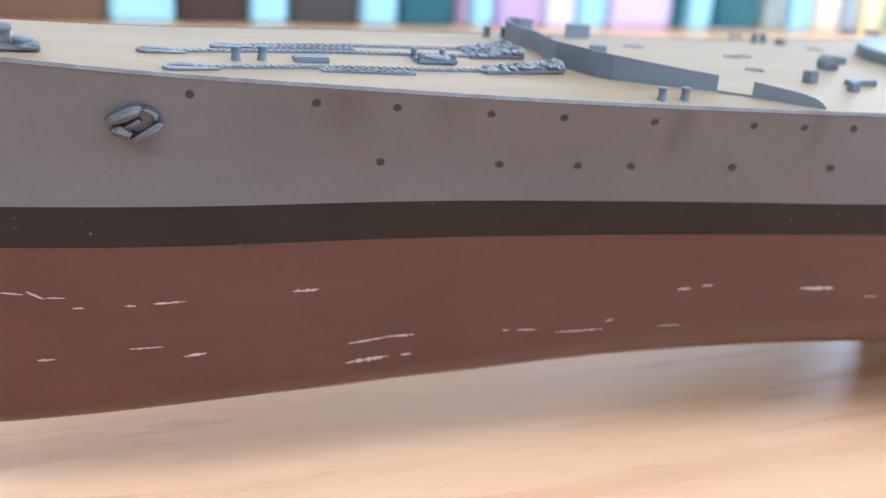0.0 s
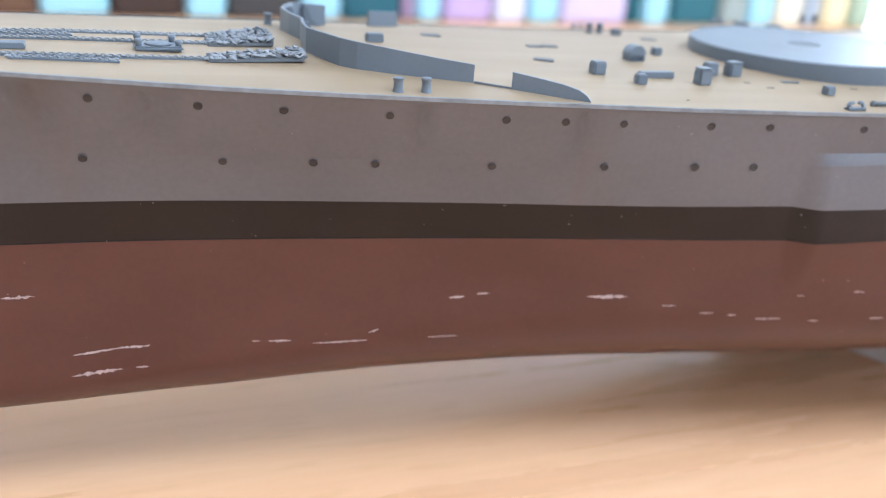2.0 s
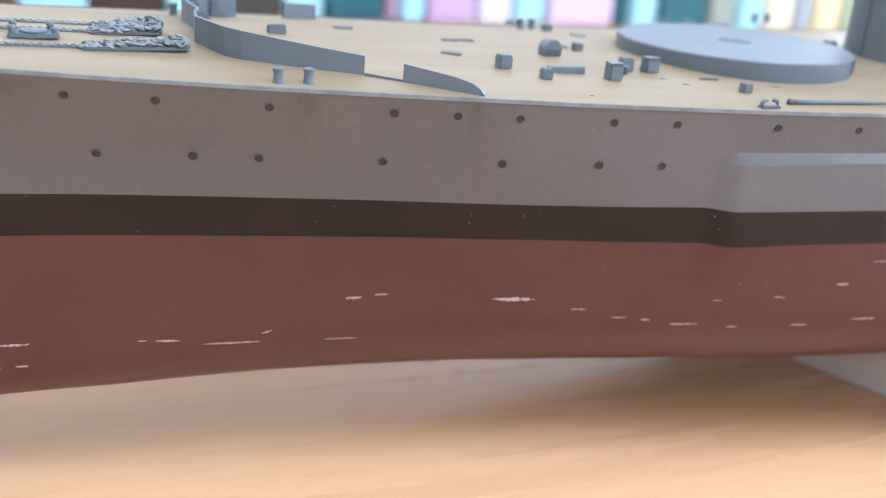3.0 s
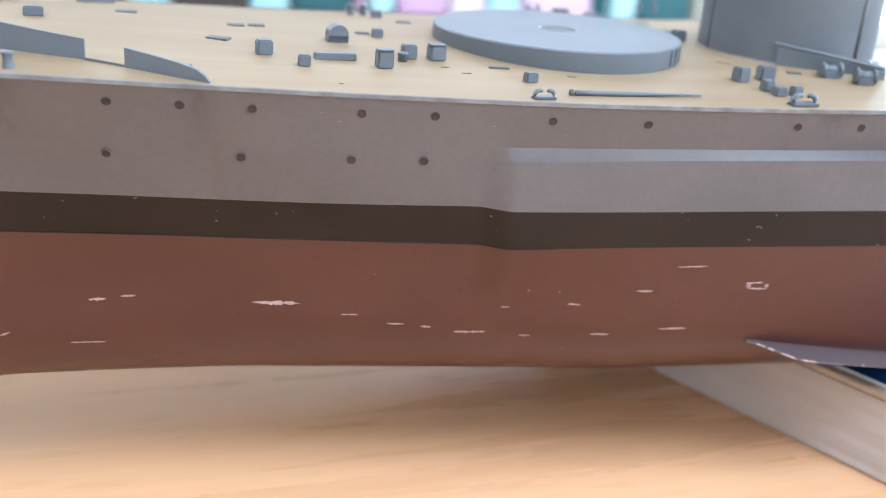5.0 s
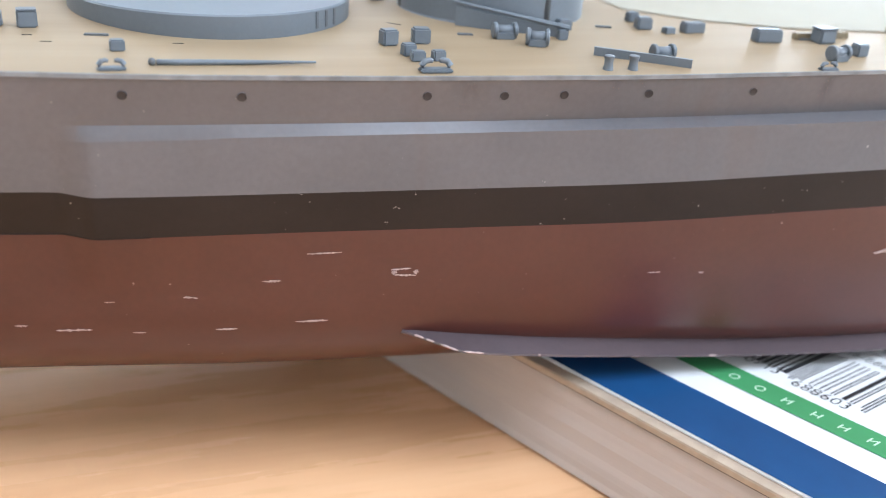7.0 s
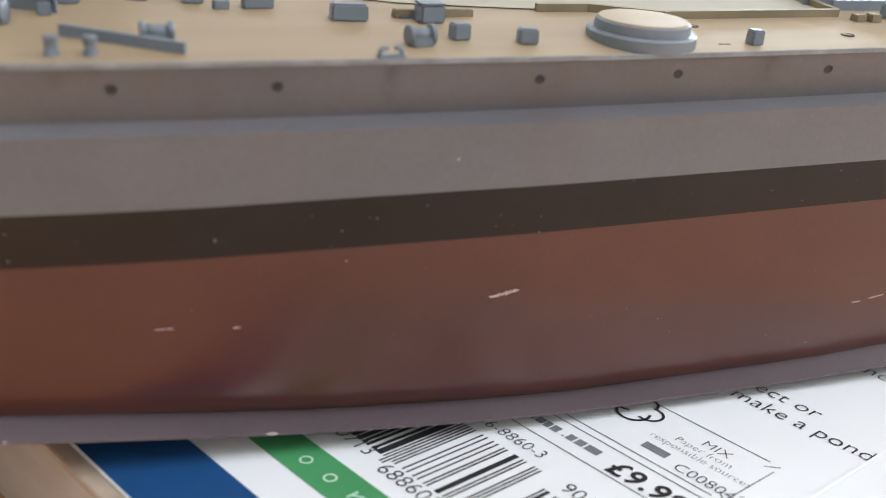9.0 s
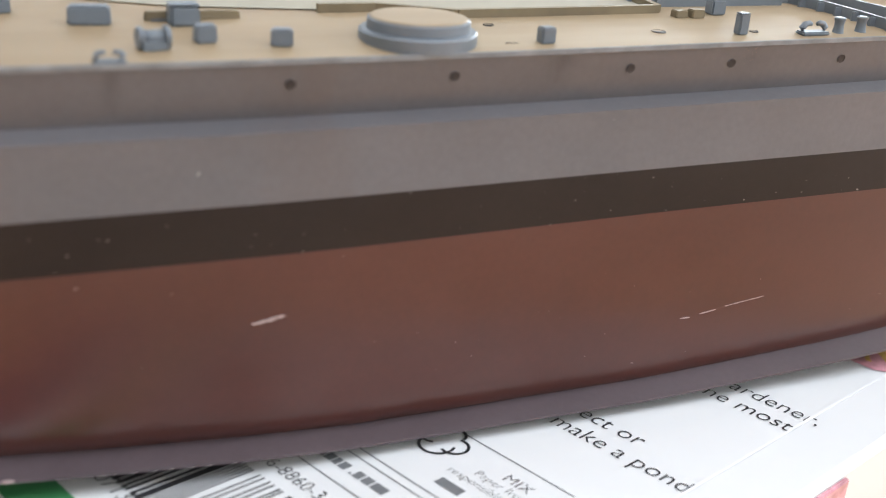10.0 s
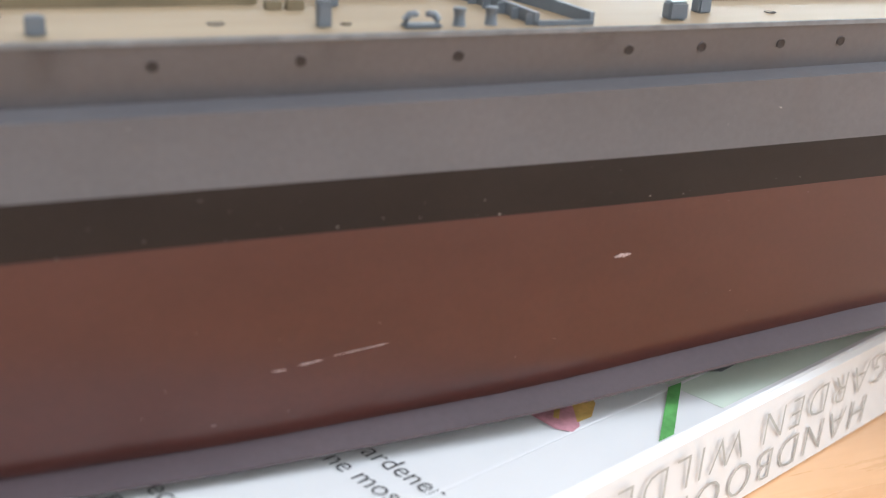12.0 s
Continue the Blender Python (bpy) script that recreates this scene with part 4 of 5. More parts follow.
# second pale plate and low bars further aft
bm = bmesh.new()
cells = []
for i in range(16):
    x = 0.513 + 0.14 * i / 15
    lo = float(np.interp(x, [0.513, 0.525, 0.65], [0.2400, 0.2345, 0.2335]))
    cells.append([bm.verts.new((x, lo + (0.5360 - 2 * lo) * k / 8, deck_z(x, lo + (0.5360 - 2 * lo) * k / 8) + 0.0002)) for k in range(9)])
for a, b in zip(cells, cells[1:]):
    for k in range(8):
        bm.faces.new((a[k], b[k], b[k + 1], a[k + 1]))
part("well_plate", bm, PALE_CARD, ship, "pale unpainted plate on the after deck", True)


def rail(line, h, thick, name, material, label=""):
    bm = bmesh.new()
    pts = []
    for a, b in zip(line, line[1:]):
        pts += [(a[0] + (b[0] - a[0]) * k / 6, a[1] + (b[1] - a[1]) * k / 6) for k in range(6)]
    pts.append(line[-1])
    wallplate(bm, pts, [h] * len(pts), thick, deck_z)
    return part(name, bm, material, ship, label)


rail([(0.4565, 0.2398), (0.4850, 0.2382)], 0.0022, 0.0010, "foundation_bar", FIT_GREY, "low grey foundation bar across the deck")
rail([(0.4600, 0.2360), (0.4865, 0.2350)], 0.0022, 0.0010, "foundation_bar", FIT_GREY)
rail([(0.4935, 0.2420), (0.5180, 0.2410)], 0.0022, 0.0016, "foundation_bar", FIT_GREY)
rail([(0.4925, 0.2395), (0.5160, 0.2385)], 0.0012, 0.0016, "foundation_bar", FIT_GREY)
rail([(0.4893, 0.2370), (0.4922, 0.2290), (0.4938, 0.2225), (0.4952, 0.2150)], 0.0021, 0.0008, "trough_side", FIT_GREY, "long grey trough wall crossing the deck")
rail([(0.4970, 0.2375), (0.4998, 0.2300), (0.5020, 0.2230), (0.5040, 0.2148)], 0.0021, 0.0008, "trough_side", FIT_GREY, "long grey trough wall crossing the deck")
for k in range(7):
    f = k / 6
    x = float(np.interp(f, [0, 0.37, 0.68, 1], [0.4893, 0.4922, 0.4938, 0.4952])) - 0.0006
    fit_box(x, 0.2365 - 0.0208 * f, 0.0016, 0.0006, 0.0017, -12, "trough_rib", FIT_GREY, False)
rail([(0.4952, 0.2150), (0.5040, 0.2148)], 0.0010, 0.0008, "trough_end", FIT_GREY)
rail([(0.3236, 0.2268), (0.3310, 0.2224), (0.3388, 0.2178)], 0.0018, 0.0009, "low_breakwater", FIT_GREY, "low grey angled breakwater strip")
rail([(0.532, 0.2290), (0.600, 0.2285)], 0.0010, 0.0008, "coaming", COAMING, "low tan coaming")


# chips where the red and grey paint is worn to pale primer
def chip(x, z, length, high, slant=0.0, ragged=0.45):
    z -= max(0.0, 0.0632 - x) * 0.085
    high *= 0.66
    n = 20
    bm = bmesh.new()
    upper, lower = [], []
    for k in range(n + 1):
        u = k / n
        body = math.sin(math.pi * u) ** 0.7 * high / 2 * random.choice((0.2, 0.6, 0.9, 1.0, 1.15)) + 0.00003
        mid = slant * (u - 0.5) * length + random.uniform(-1, 1) * high * 0.15
        for rows, s in ((upper, 1), (lower, -1)):
            px = x + (u - 0.5) * length
            pz = z + mid + s * body * random.uniform(1 - ragged, 1 + ragged)
            m = side_frame(px, pz, 0.00007)
            rows.append(bm.verts.new(m.translation))
    for k in range(n):
        bm.faces.new((lower[k], lower[k + 1], upper[k + 1], upper[k]))
    geo = bmesh.ops.extrude_face_region(bm, geom=bm.faces[:])["geom"]
    bmesh.ops.translate(bm, vec=(0, 0.00012, 0), verts=[v for v in geo if isinstance(v, bmesh.types.BMVert)])
    bmesh.ops.recalc_face_normals(bm, faces=bm.faces[:])
    part("paint_chip", bm, CHIP, ship, "pale chip where the paint has worn off")


for x, z, length, high, slant in (
    (0.0312, 0.0426, 0.0040, 0.0005, -0.1), (0.0352, 0.0419, 0.0030, 0.0006, -0.5), (0.0385, 0.0411, 0.0035, 0.0004, 0.0), (0.0424, 0.0387, 0.0020, 0.0005, 0.0), (0.0515, 0.0382, 0.0020, 0.0006, 0.0),
    (0.0585, 0.0381, 0.0060, 0.0006, 0.06), (0.0840, 0.0389, 0.0055, 0.0008, 0.03), (0.0965, 0.0272, 0.0080, 0.0006, 0.12), (0.1030, 0.0278, 0.0060, 0.0007, 0.02), (0.0965, 0.0229, 0.0090, 0.0010, 0.10),
    (0.0540, 0.0292, 0.0060, 0.0005, 0.05), (0.0629, 0.0266, 0.0042, 0.0008, 0.12), (0.0362, 0.0287, 0.0032, 0.0007, 0.05), (0.1045, 0.0235, 0.0022, 0.0006, 0.0), (0.1640, 0.0362, 0.0030, 0.0008, 0.05),
):
    chip(x, z, length, high, slant)
for x, z, length, high, slant in (
    (0.1692, 0.0369, 0.0026, 0.0007, 0.08), (0.1948, 0.0360, 0.0086, 0.0011, 0.0), (0.1300, 0.0278, 0.0042, 0.0005, 0.0), (0.1255, 0.0279, 0.0015, 0.0004, 0.0), (0.1415, 0.0271, 0.0105, 0.0005, 0.03),
    (0.1480, 0.0293, 0.0020, 0.0004, 0.3), (0.1620, 0.0275, 0.0060, 0.0003, 0.02), (0.2080, 0.0339, 0.0030, 0.0003, 0.0), (0.2165, 0.0321, 0.0030, 0.0004, 0.0), (0.2221, 0.0316, 0.0020, 0.0006, 0.0),
    (0.2305, 0.0306, 0.0058, 0.0006, 0.02), (0.2410, 0.0299, 0.0022, 0.0004, 0.0), (0.2365, 0.0361, 0.0016, 0.0004, 0.0), (0.2462, 0.0380, 0.0040, 0.0004, -0.22), (0.2490, 0.0369, 0.0036, 0.0006, -0.1),
):
    chip(x, z, length, high, slant)
for x, z, length, high, slant in (
    (0.2631, 0.0397, 0.0032, 0.0006, 0.0), (0.2855, 0.0412, 0.0036, 0.0004, 0.06), (0.2862, 0.0400, 0.0040, 0.0004, -0.05), (0.2843, 0.0406, 0.0010, 0.0012, 0.0), (0.2882, 0.0406, 0.0010, 0.0011, 0.0),
    (0.2700, 0.0316, 0.0056, 0.0007, 0.02), (0.2555, 0.0304, 0.0036, 0.0005, 0.0), (0.2720, 0.0447, 0.0060, 0.0003, 0.02), (0.3340, 0.0385, 0.0026, 0.0002, 0.0), (0.3440, 0.0380, 0.0010, 0.0003, 0.0),
    (0.3847, 0.0404, 0.0050, 0.0009, 0.16), (0.4560, 0.0314, 0.0020, 0.0003, 0.0), (0.4605, 0.0320, 0.0034, 0.0003, 0.12), (0.4680, 0.0331, 0.0080, 0.00014, 0.12), (0.5101, 0.0435, 0.0030, 0.0009, 0.08),
):
    chip(x, z, length, high, slant)

# chipped edge on the bilge keel's tip, and a fine raised seam along the waterline ahead of the bulge
for x, length in ((0.2893, 0.0016), (0.2912, 0.0014), (0.2945, 0.0030), (0.2990, 0.0040), (0.3488, 0.0018), (0.3120, 0.0006)):
    bm = bmesh.new()
    pts = []
    for k in range(5):
        q = x + length * (k / 4 - 0.5)
        zr, zt = smooth_interp(q, BK_X, BK_ROOT, 0.004), smooth_interp(q, BK_X, BK_TIP, 0.004)
        out = 0.0046 * min(1.0, (q - 0.2860) / 0.010)
        pts.append((q, hull_y(q, zr) - out * 0.92 - 0.00004, zt + 0.0003))
    tube(bm, pts, [0.00008, 0.00024, 0.0003 if x > 0.34 else 0.0002, 0.00022, 0.00007], 6)
    part("paint_chip", bm, CHIP, ship, "pale chip where the paint has worn off")
bm = bmesh.new()
tube(bm, [(x, hull_y(x, br_z(x)) - 0.00001, br_z(x)) for x in stations() if x < 0.2305], 0.00013, 6)
part("waterline_seam", bm, BOOT_BLACK, ship, "fine raised seam along the waterline", True)


def stain(x, top, low, width):
    """A rust run on the side, below a fitting."""
    bm = bmesh.new()
    uv = bm.loops.layers.uv.new("UVMap")
    rows = []
    for k in range(9):
        z = top + (low - top) * k / 8
        rows.append([(bm.verts.new(side_frame(x + width * (i / 4 - 0.5), z, 0.00005).translation), i / 4, 1 - k / 8) for i in range(5)])
    for a, c in zip(rows, rows[1:]):
        for i in range(4):
            quad = (a[i], c[i], c[i + 1], a[i + 1])
            f = bm.faces.new([q[0] for q in quad])
            for loop, q in zip(f.loops, quad):
                loop[uv].uv = (q[1], q[2])
    part("rust_stain", bm, RUST, ship, "faint brown rust run on the hull side")


for x, top, low, width in (
    (0.0545, 0.0712, 0.0640, 0.0060), (0.1070, 0.0788, 0.0690, 0.0100), (0.1520, 0.0772, 0.0660, 0.0060), (0.1815, 0.0768, 0.0660, 0.0060), (0.0880, 0.0795, 0.0700, 0.0120), (0.2960, 0.0748, 0.0690, 0.0070),
    (0.3222, 0.0749, 0.0722, 0.0026), (0.3270, 0.0749, 0.0728, 0.0024), (0.3660, 0.0755, 0.0690, 0.0030), (0.4290, 0.0763, 0.0700, 0.0050), (0.4640, 0.0768, 0.0730, 0.0040), (0.5050, 0.0773, 0.0715, 0.0080),
):
    stain(x, top, low, width)


# ---- the paperback under the ship: back cover up, spine towards the viewer ----
THICK = 0.020
book = tagged(new("book"), "white paperback nature handbook lying back cover up on the table", "book")
book.matrix_world = Matrix.Translation((0.372 * math.cos(radians(18.5)) - 0.0233 * math.sin(radians(18.5)), 0.372 * math.sin(radians(18.5)) + 0.0233 * math.cos(radians(18.5)), 0)) @ Matrix.Rotation(radians(18.5), 4, "Z")
LONG, WIDE = 0.262, 0.172
LEAN = 0.11  # the pushed-over block leans: its foot edge is not quite square to the spine

bm = bmesh.new()
low, high = [], []
sh = 0.0026
for x, y in ((0.0040, 0.0008), (LONG - 0.002, 0.0008), (LONG - 0.002, WIDE - 0.002), (0.0040, WIDE - 0.002)):
    high.append((x, y, THICK - 0.0009))
    low.append((x - sh, y, 0.0008))
rows = []
for k in range(13):
    f = k / 12
    wob = 0.00012 * math.sin(7 * f * math.pi)
    rows.append([bm.verts.new(Vector(a) + (Vector(b) - Vector(a)) * f + Vector((wob, 0, 0))) for a, b in zip(low, high)])
for a, b in zip(rows, rows[1:]):
    for k in range(4):
        bm.faces.new((a[k], a[(k + 1) % 4], b[(k + 1) % 4], b[k]))
bm.faces.new(list(reversed(rows[0])))
bm.faces.new(rows[-1])
part("page_block", bm, PAPER, book, "stack of cream page edges, slightly fanned")
bm = bmesh.new()
block(bm, LONG / 2 + 0.0028, WIDE / 2, THICK - 0.0008, LONG - 0.0056, WIDE, 0.0008, 0.0002)
part("back_cover", bm, COVER_WHITE, book, "glossy white back cover")
bm = bmesh.new()
block(bm, 0.0046, WIDE / 2, THICK - 0.0022, 0.0034, WIDE - 0.001, 0.0015, 0.0002)
part("inner_flap", bm, KRAFT, book, "cream card edge under the cover")
# a solid dark strip gives the shade between cover and pages
bm = bmesh.new()
block(bm, 0.0042, WIDE / 2, THICK - 0.0027, 0.0012, WIDE - 0.003, 0.0005)
part("cover_gap", bm, PORT_DARK, book, "thin dark strip painting the shade above the pages")
bm = bmesh.new()
block(bm, LONG / 2 + 0.0010, WIDE / 2, 0.0, LONG - 0.002, WIDE, 0.0007, 0.0002)
part("front_cover", bm, PAPER, book)
bm = bmesh.new()
prof = [(-0.0002, 0.0), (-0.0014, 0.0006), (-0.0012, THICK * 0.5), (-0.0008, THICK - 0.0012), (0.0004, THICK + 0.0001), (0.0012, THICK + 0.0001), (0.0012, 0.0)]
a = [bm.verts.new((0.0030, y, z)) for y, z in prof]
b = [bm.verts.new((LONG, y, z)) for y, z in prof]
for k in range(len(prof)):
    j = (k + 1) % len(prof)
    bm.faces.new((a[k], b[k], b[j], a[j]))
bm.faces.new(a)
bm.faces.new(b)
bmesh.ops.recalc_face_normals(bm, faces=bm.faces[:])
spine = part("spine", bm, COVER_WHITE, book, "white spine with thin grey serif title")


def flat(name, u0, v0, u1, v1, material, label="", lift=0.00006, turn=0.0):
    """A printed patch on the back cover, in millimetres up the cover and away from the spine."""
    bm = bmesh.new()
    block(bm, 0, 0, 0, abs(u1 - u0) / 1000, abs(v1 - v0) / 1000, 0.00003)
    ob = part(name, bm, material, book, label)
    ob.location, ob.rotation_euler = ((u0 + u1) / 2000, (v0 + v1) / 2000, THICK + lift), (0, 0, radians(turn))
    return ob


def lettering(text, u, v, size, material, name="lettering", parent=None, m=None, spread=1.0, bold=0.0):
    """Printed words from the built-in font; they read away from v towards the spine, their tops up the cover."""
    cu = bpy.data.curves.new(name, "FONT")
    cu.body, cu.size, cu.space_character, cu.offset = text, size / 1000, spread, bold
    cu.resolution_u = 3
    tmp = bpy.data.objects.new(name, cu)
    scene.collection.objects.link(tmp)
    bpy.context.view_layer.update()
    me = bpy.data.meshes.new_from_object(tmp.evaluated_get(bpy.context.evaluated_depsgraph_get()))
    bpy.data.objects.remove(tmp)
    me.name = name
    me.materials.clear()
    me.materials.append(material)
    ob = new(name, me)
    ob.parent = parent or book
    ob.matrix_local = m if m is not None else pose((u + LEAN * (v - 50)) / 1000, v / 1000, THICK + 0.00012, 0, 0, -90)
    return ob


flat("blue_band", 5.8, 0.6, 19.6, 171.5, BLUE, "plain blue band along the foot of the cover")
flat("green_band", 27.0, 0.6, 34.1, 171.5, GREEN, "green band along the foot of the cover", 0.0001)
PALE_PRINT = plain("pale_print_on_green", (0.45, 0.62, 0.47), 0.3, 0.0, 0.1, 300.0)
for k, v in enumerate((61.0, 55.3, 49.5, 43.4, 38.0, 32.4, 27.0, 21.5)):
    bm = bmesh.new()
    if k in (0, 1):
        for i in range(16):
            a0, a1 = 2 * math.pi * i / 16, 2 * math.pi * (i + 1) / 16
            q = [bm.verts.new((r * math.cos(a), r * 0.95 * math.sin(a), 0)) for r, a in ((0.0010, a0), (0.0014, a0), (0.0014, a1), (0.0010, a1))]
            bm.faces.new(q)
    else:
        for off in (-0.0009, 0.0009):
            block(bm, 0, off, 0, 0.0026, 0.0004, 0.00003)
        block(bm, 0.0003 * (k % 3 - 1), 0, 0, 0.0004, 0.0018, 0.00003, 0, 20 * (k % 3))
    ob = part("letter_shape", bm, PALE_PRINT, book)
    ob.location, ob.scale = (0.0304, v / 1000, THICK + 0.00016), (0.78, 0.78, 1)

# barcode and its supplement
EAN_L = {"A": ["0001101", "0011001", "0010011", "0111101", "0100011", "0110001", "0101111", "0111011", "0110111", "0001011"]}
EAN_R = ["".join("1" if c == "0" else "0" for c in s) for s in EAN_L["A"]]
EAN_G = [s[::-1] for s in EAN_R]
code, first = "780713688603", "ABBABA"
bits = "101" + "".join((EAN_L["A"] if p == "A" else EAN_G)[int(c)] for c, p in zip(code[:6], first)) + "01010" + "".join(EAN_R[int(c)] for c in code[6:]) + "101"
MODULE = 0.33
extra = "1011" + "01".join((EAN_L["A"] if p == "A" else EAN_G)[int(c)] for c, p in zip("90100", "ABABA"))


def bars(text, v_start, u0, u1, guards=()):
    k = 0
    while k < len(text):
        if text[k] == "1":
            j = k
            while j < len(text) and text[j] == "1":
                j += 1
            long = any(a <= k < b for a, b in guards)
            flat("barcode_bar", u0 - (1.3 if long else 0.0), v_start - k * MODULE, u1, v_start - j * MODULE + 0.03, INK)
            k = j
        else:
            k += 1


bars(bits, 70.2, 40.3, 56.8, ((0, 3), (45, 50), (92, 95)))
bars(extra, 35.6, 40.3, 53.6)
for text, u, v, size in (
    ("0713", 36.6, 65.0, 4.1), ("688603", 36.6, 53.6, 4.1), ("136-8860-3", 58.2, 57.0, 3.4), ("90100>", 57.0, 34.4, 3.9),
    ("MIX", 85.2, 29.6, 3.0), ("Paper from", 82.6, 33.0, 2.3), ("responsible sources", 80.0, 36.2, 2.3), ("C008047", 76.0, 28.2, 3.3),
    ("ect or", 108.2, 35.4, 5.0), ("make a pond", 102.6, 36.6, 5.0), ("ardener,", 137.8, 25.6, 5.0), ("ne most", 132.2, 27.4, 5.0),
):
    lettering(text, u, v, size, INK, "lettering", None, None, 1.0, -0.00005)
lettering("£9.99", 66.6, 34.0, 5.6, INK, "lettering", None, None, 1.08, 0.00012)
# a web line and a mark that stay plain shapes
for k, (v0, v1, tall) in enumerate(((51.6, 50.2, 2.4), (49.9, 48.4, 1.7), (48.1, 47.0, 1.7), (46.7, 45.2, 1.7), (44.2, 43.8, 0.4), (43.4, 42.0, 1.7), (41.6, 40.0, 1.7), (39.6, 37.0, 1.7))):
    flat("print_bar", 66.8, v0, 66.8 + tall, v1, INK_GREY, "plain dark printed bar")
for u, v0, v1 in ((63.8, 60.0, 18.0), (70.6, 60.0, 18.0), (72.4, 60.0, 20.0), (87.8, 48.0, 20.0)):
    flat("rule_line", u, v0, u + 0.22, v1, INK_GREY)
flat("rule_line", 74.4, 18.0, 85.8, 18.2, INK_GREY)
for cu, turn in ((73.5, 45), (86.9, -45)):
    flat("rule_line", cu - 1.3, 18.9, cu + 1.3, 19.1, INK_GREY, "", 0.00006, turn)
flat("print_bar", 75.0, 35.0, 76.8, 30.4, INK_GREY)
bm = bmesh.new()
for cx, cy, r in ((0.0, 0.0, 0.0030), (0.0016, 0.0022, 0.0024), (0.0016, -0.0022, 0.0024), (0.0036, 0.0004, 0.0024)):
    for i in range(18):
        a0, a1 = 2 * math.pi * i / 18, 2 * math.pi * (i + 1) / 18
        mid = Vector((0.0014, 0, 0))
        q = [Vector((cx + rr * math.cos(a), cy + rr * math.sin(a), 0.0)) for rr, a in ((r - 0.0005, a0), (r, a0), (r, a1), (r - 0.0005, a1))]
        if ((q[1] - Vector((0.0018, 0, 0))).length > 0.0028):
            bm.faces.new([bm.verts.new(p) for p in q])
ob = part("tree_mark", bm, INK, book, "small black outlined tree-shaped print mark")
ob.location = (0.0824, 0.0422, THICK + 0.00012)

# pressed hinge line and the flower picture near the head of the cover
flat("hinge_crease", 0.5, 10.4, 261.5, 11.0, CREASE, "pressed hinge line beside the spine", 0.00018)
flat("tinted_panel", 190.0, 0.8, 260.5, 30.0, PALE_TINT, "pale green printed background")


def petal(points, material, name, lift):
    bm = bmesh.new()
    bm.faces.new([bm.verts.new(((u + LEAN * (v - 50)) / 1000, v / 1000, 0)) for u, v in points])
    ob = part(name, bm, material, book)
    ob.location = (0, 0, THICK + lift)


petal([(166.8, 18.4), (167.0, 13.0), (168.6, 10.6), (171.0, 11.2), (174.0, 15.0), (176.0, 20.5), (172.0, 24.0)], PINK, "flower_petal", 0.00022)
petal([(171.4, 12.2), (174.6, 12.0), (178.4, 14.6), (181.0, 19.5), (177.0, 22.0), (174.4, 16.0)], YELLOW, "flower_petal", 0.00024)
petal([(169.2, 15.5), (169.6, 14.6), (175.0, 19.2), (174.6, 20.2)], YELLOW, "flower_vein", 0.00028)
petal([(177.8, 0.7), (181.6, 0.7), (196.6, 10.8), (193.2, 11.0)], LEAF_GREEN, "flower_stem", 0.00024)
petal([(203.0, 11.2), (206.0, 9.0), (210.0, 9.2), (211.0, 11.0), (207.0, 12.6)], INK_GREY, "flower_shadow", 0.00024)


def pushed_over(root):
    """Lean every piece of the book by the same small angle in plan."""
    lean = Matrix(((1, -LEAN, 0, LEAN * 0.05), (0, 1, 0, 0), (0, 0, 1, 0), (0, 0, 0, 1)))
    placed = []
    for ob in root.children:
        placed.append((ob, ob.matrix_basis.copy()))
        placed += [(c, ob.matrix_basis @ c.matrix_basis) for c in ob.children]
    for ob, m in placed:
        ob.data.transform(lean @ m)
        ob.matrix_basis = Matrix.Identity(4)


# spine title: upside down to the viewer, as on a book lying face down
for text, u, z in (("GARDEN WILDLIFE", 244.0, 17.0), ("HANDBOOK OF", 238.0, 8.8)):
    m = Matrix.Translation((u / 1000, -0.00162, z / 1000)) @ Matrix(((-1, 0, 0, 0), (0, 0, -1, 0), (0, -1, 0, 0), (0, 0, 0, 1)))
    lettering(text, 0, 0, 9.8, SPINE_GREY, "spine_lettering", spine, m, 1.22, -0.00018)
bm = bmesh.new()
block(bm, 0.116, -0.0012, 0.003, 0.022, 0.0009, 0.0155, 0.0002)
part("spine_picture", bm, PINK, spine, "blurred pink picture on the spine")


pushed_over(book)


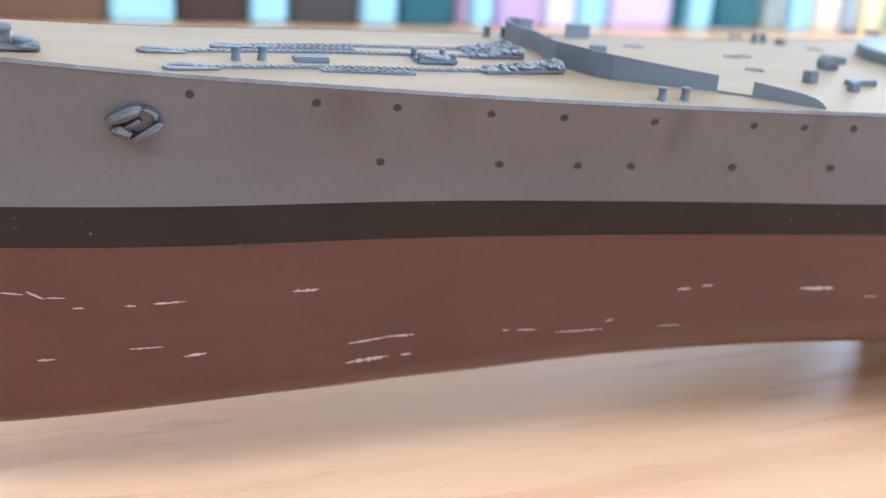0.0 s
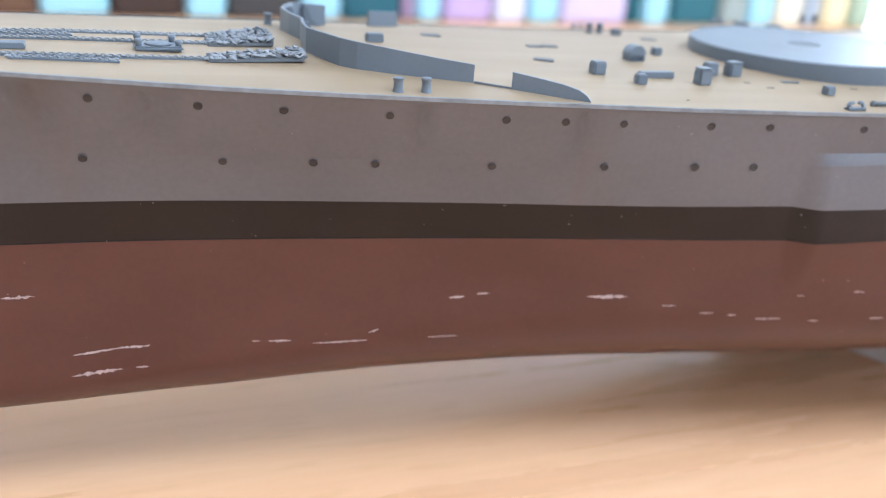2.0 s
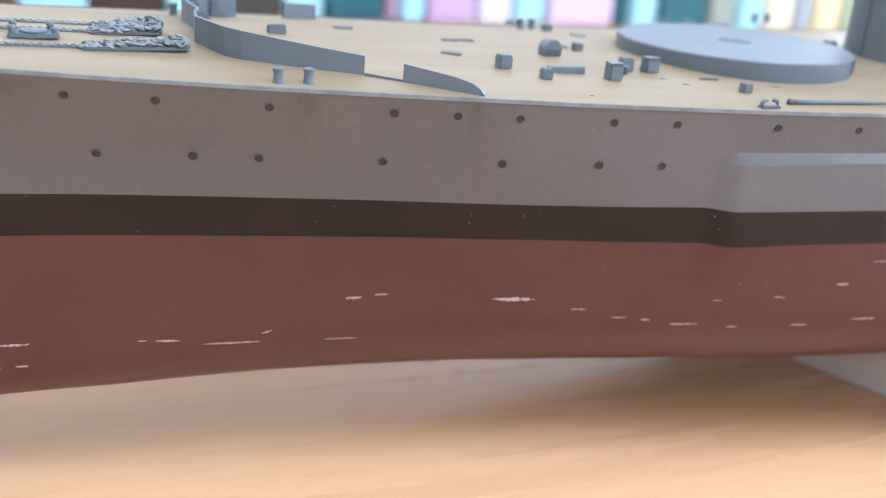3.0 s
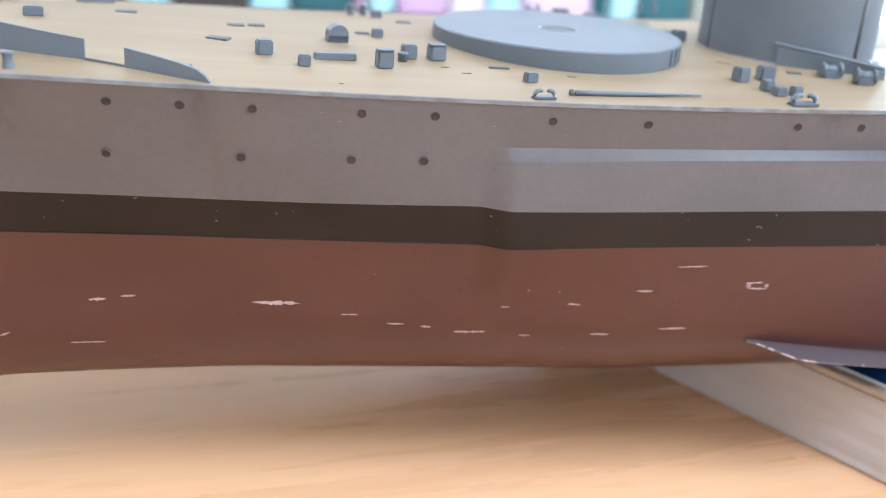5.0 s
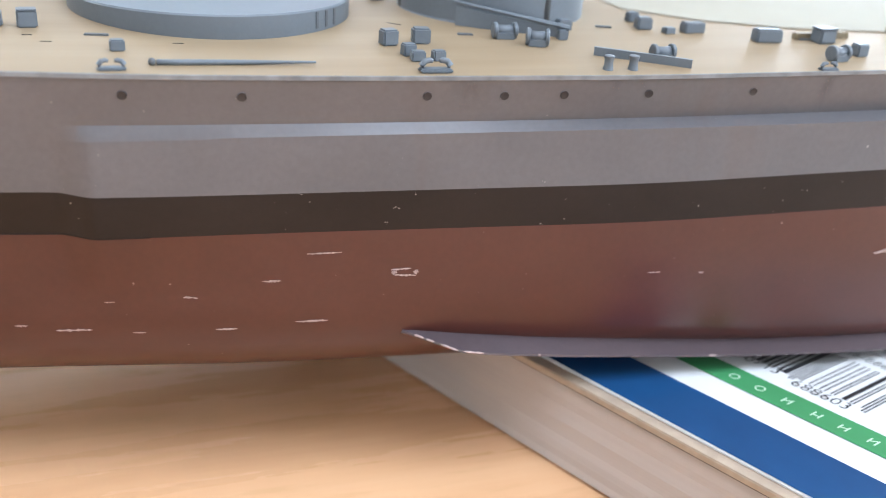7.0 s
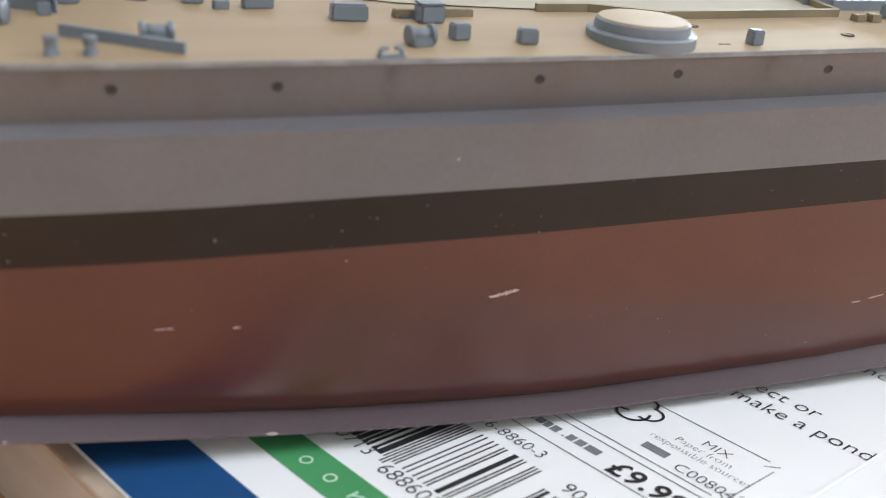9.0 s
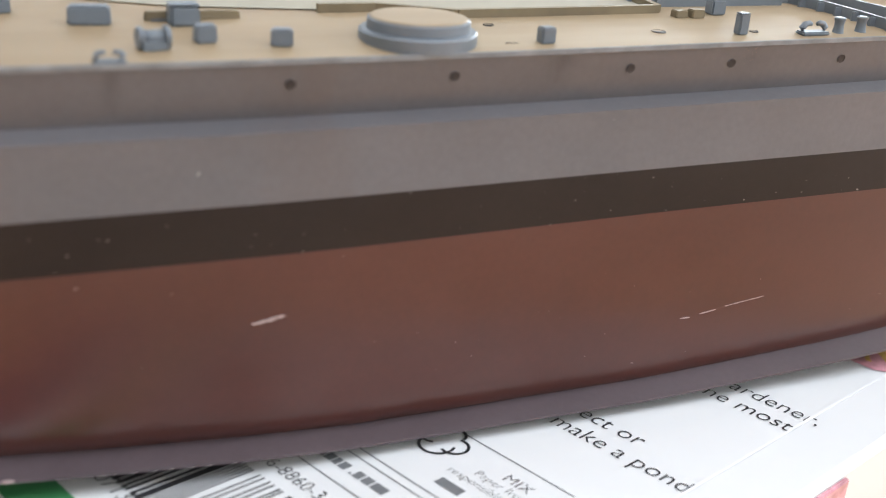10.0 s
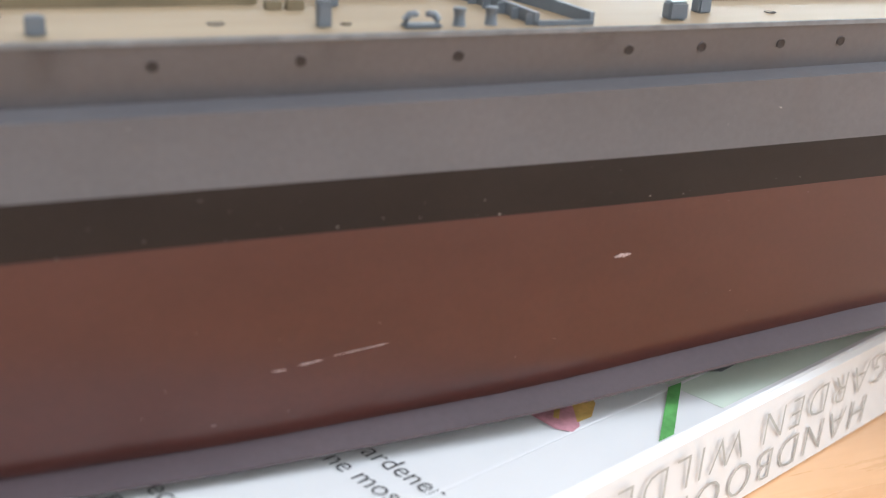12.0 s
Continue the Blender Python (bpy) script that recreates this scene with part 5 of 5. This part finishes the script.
# ---- box files standing in a row at the back of the table ----
def box_file(x0, x1, colour, label, tall):
    w = x1 - x0
    root = tagged(new("box_file"), label, "box file", "row of files at the back of the table")
    root.location = ((x0 + x1) / 2, 0.845, 0)
    m = plain("file_" + str(len(bpy.data.materials)), colour, 0.55, 0.0, 0.10, 14.0)
    bm = bmesh.new()
    block(bm, 0, 0.10, 0, w - 0.002, 0.20, tall, 0.003)
    part("case", bm, m, root)
    bm = bmesh.new()
    block(bm, 0, -0.0012, tall * 0.45, w * 0.5, 0.0016, tall * 0.35, 0.0004)
    part("spine_label", bm, PALE_CARD, root, "pale spine label")


FILES = [
    (0.0487, (0.40, 0.70, 0.80), "pale blue card box file standing upright"), (0.0535, (0.050, 0.026, 0.018), "dark brown card box file standing upright"), (0.0312, (0.40, 0.70, 0.80), "pale blue card box file standing upright"),
    (0.0560, (0.055, 0.050, 0.048), "dark grey card box file standing upright"), (0.0330, (0.40, 0.70, 0.80), "pale blue card box file standing upright"), (0.0485, (0.020, 0.115, 0.150), "deep teal card box file standing upright"),
    (0.0124, (0.42, 0.30, 0.44), "thin lilac card folder standing upright"), (0.0227, (0.40, 0.70, 0.80), "pale blue card box file standing upright"), (0.0441, (0.55, 0.40, 0.64), "lilac card box file standing upright"),
    (0.0320, (0.72, 0.70, 0.82), "pale lavender card box file standing upright"), (0.0302, (0.40, 0.70, 0.80), "pale blue card box file standing upright"), (0.0654, (0.66, 0.55, 0.74), "lilac card box file standing upright"),
    (0.0147, (0.020, 0.125, 0.155), "thin teal card folder standing upright"), (0.0280, (0.40, 0.70, 0.80), "pale blue card box file standing upright"), (0.0511, (0.020, 0.125, 0.155), "deep teal card box file standing upright"),
    (0.0317, (0.32, 0.37, 0.34), "grey green card box file standing upright"), (0.0291, (0.40, 0.70, 0.80), "pale blue card box file standing upright"), (0.0332, (0.80, 0.74, 0.58), "cream card box file standing upright"),
    (0.0202, (0.40, 0.46, 0.52), "thin pale blue card folder standing upright"), (0.0331, (0.80, 0.70, 0.42), "pale yellow card box file standing upright"), (0.030, (0.40, 0.50, 0.36), "pale green card box file standing upright"),
]
X = -0.3052
for w, colour, label in (
    (0.12, (0.16, 0.085, 0.045), "mid brown card box file standing upright"), (0.10, (0.40, 0.70, 0.80), "pale blue card box file standing upright"), (0.16, (0.15, 0.075, 0.040), "mid brown card box file standing upright"),
):
    box_file(X, X + w, colour, label, 0.30)
    X += w
for px_w, colour, label in FILES:
    box_file(X, X + px_w, colour, label, 0.30)
    X += px_w
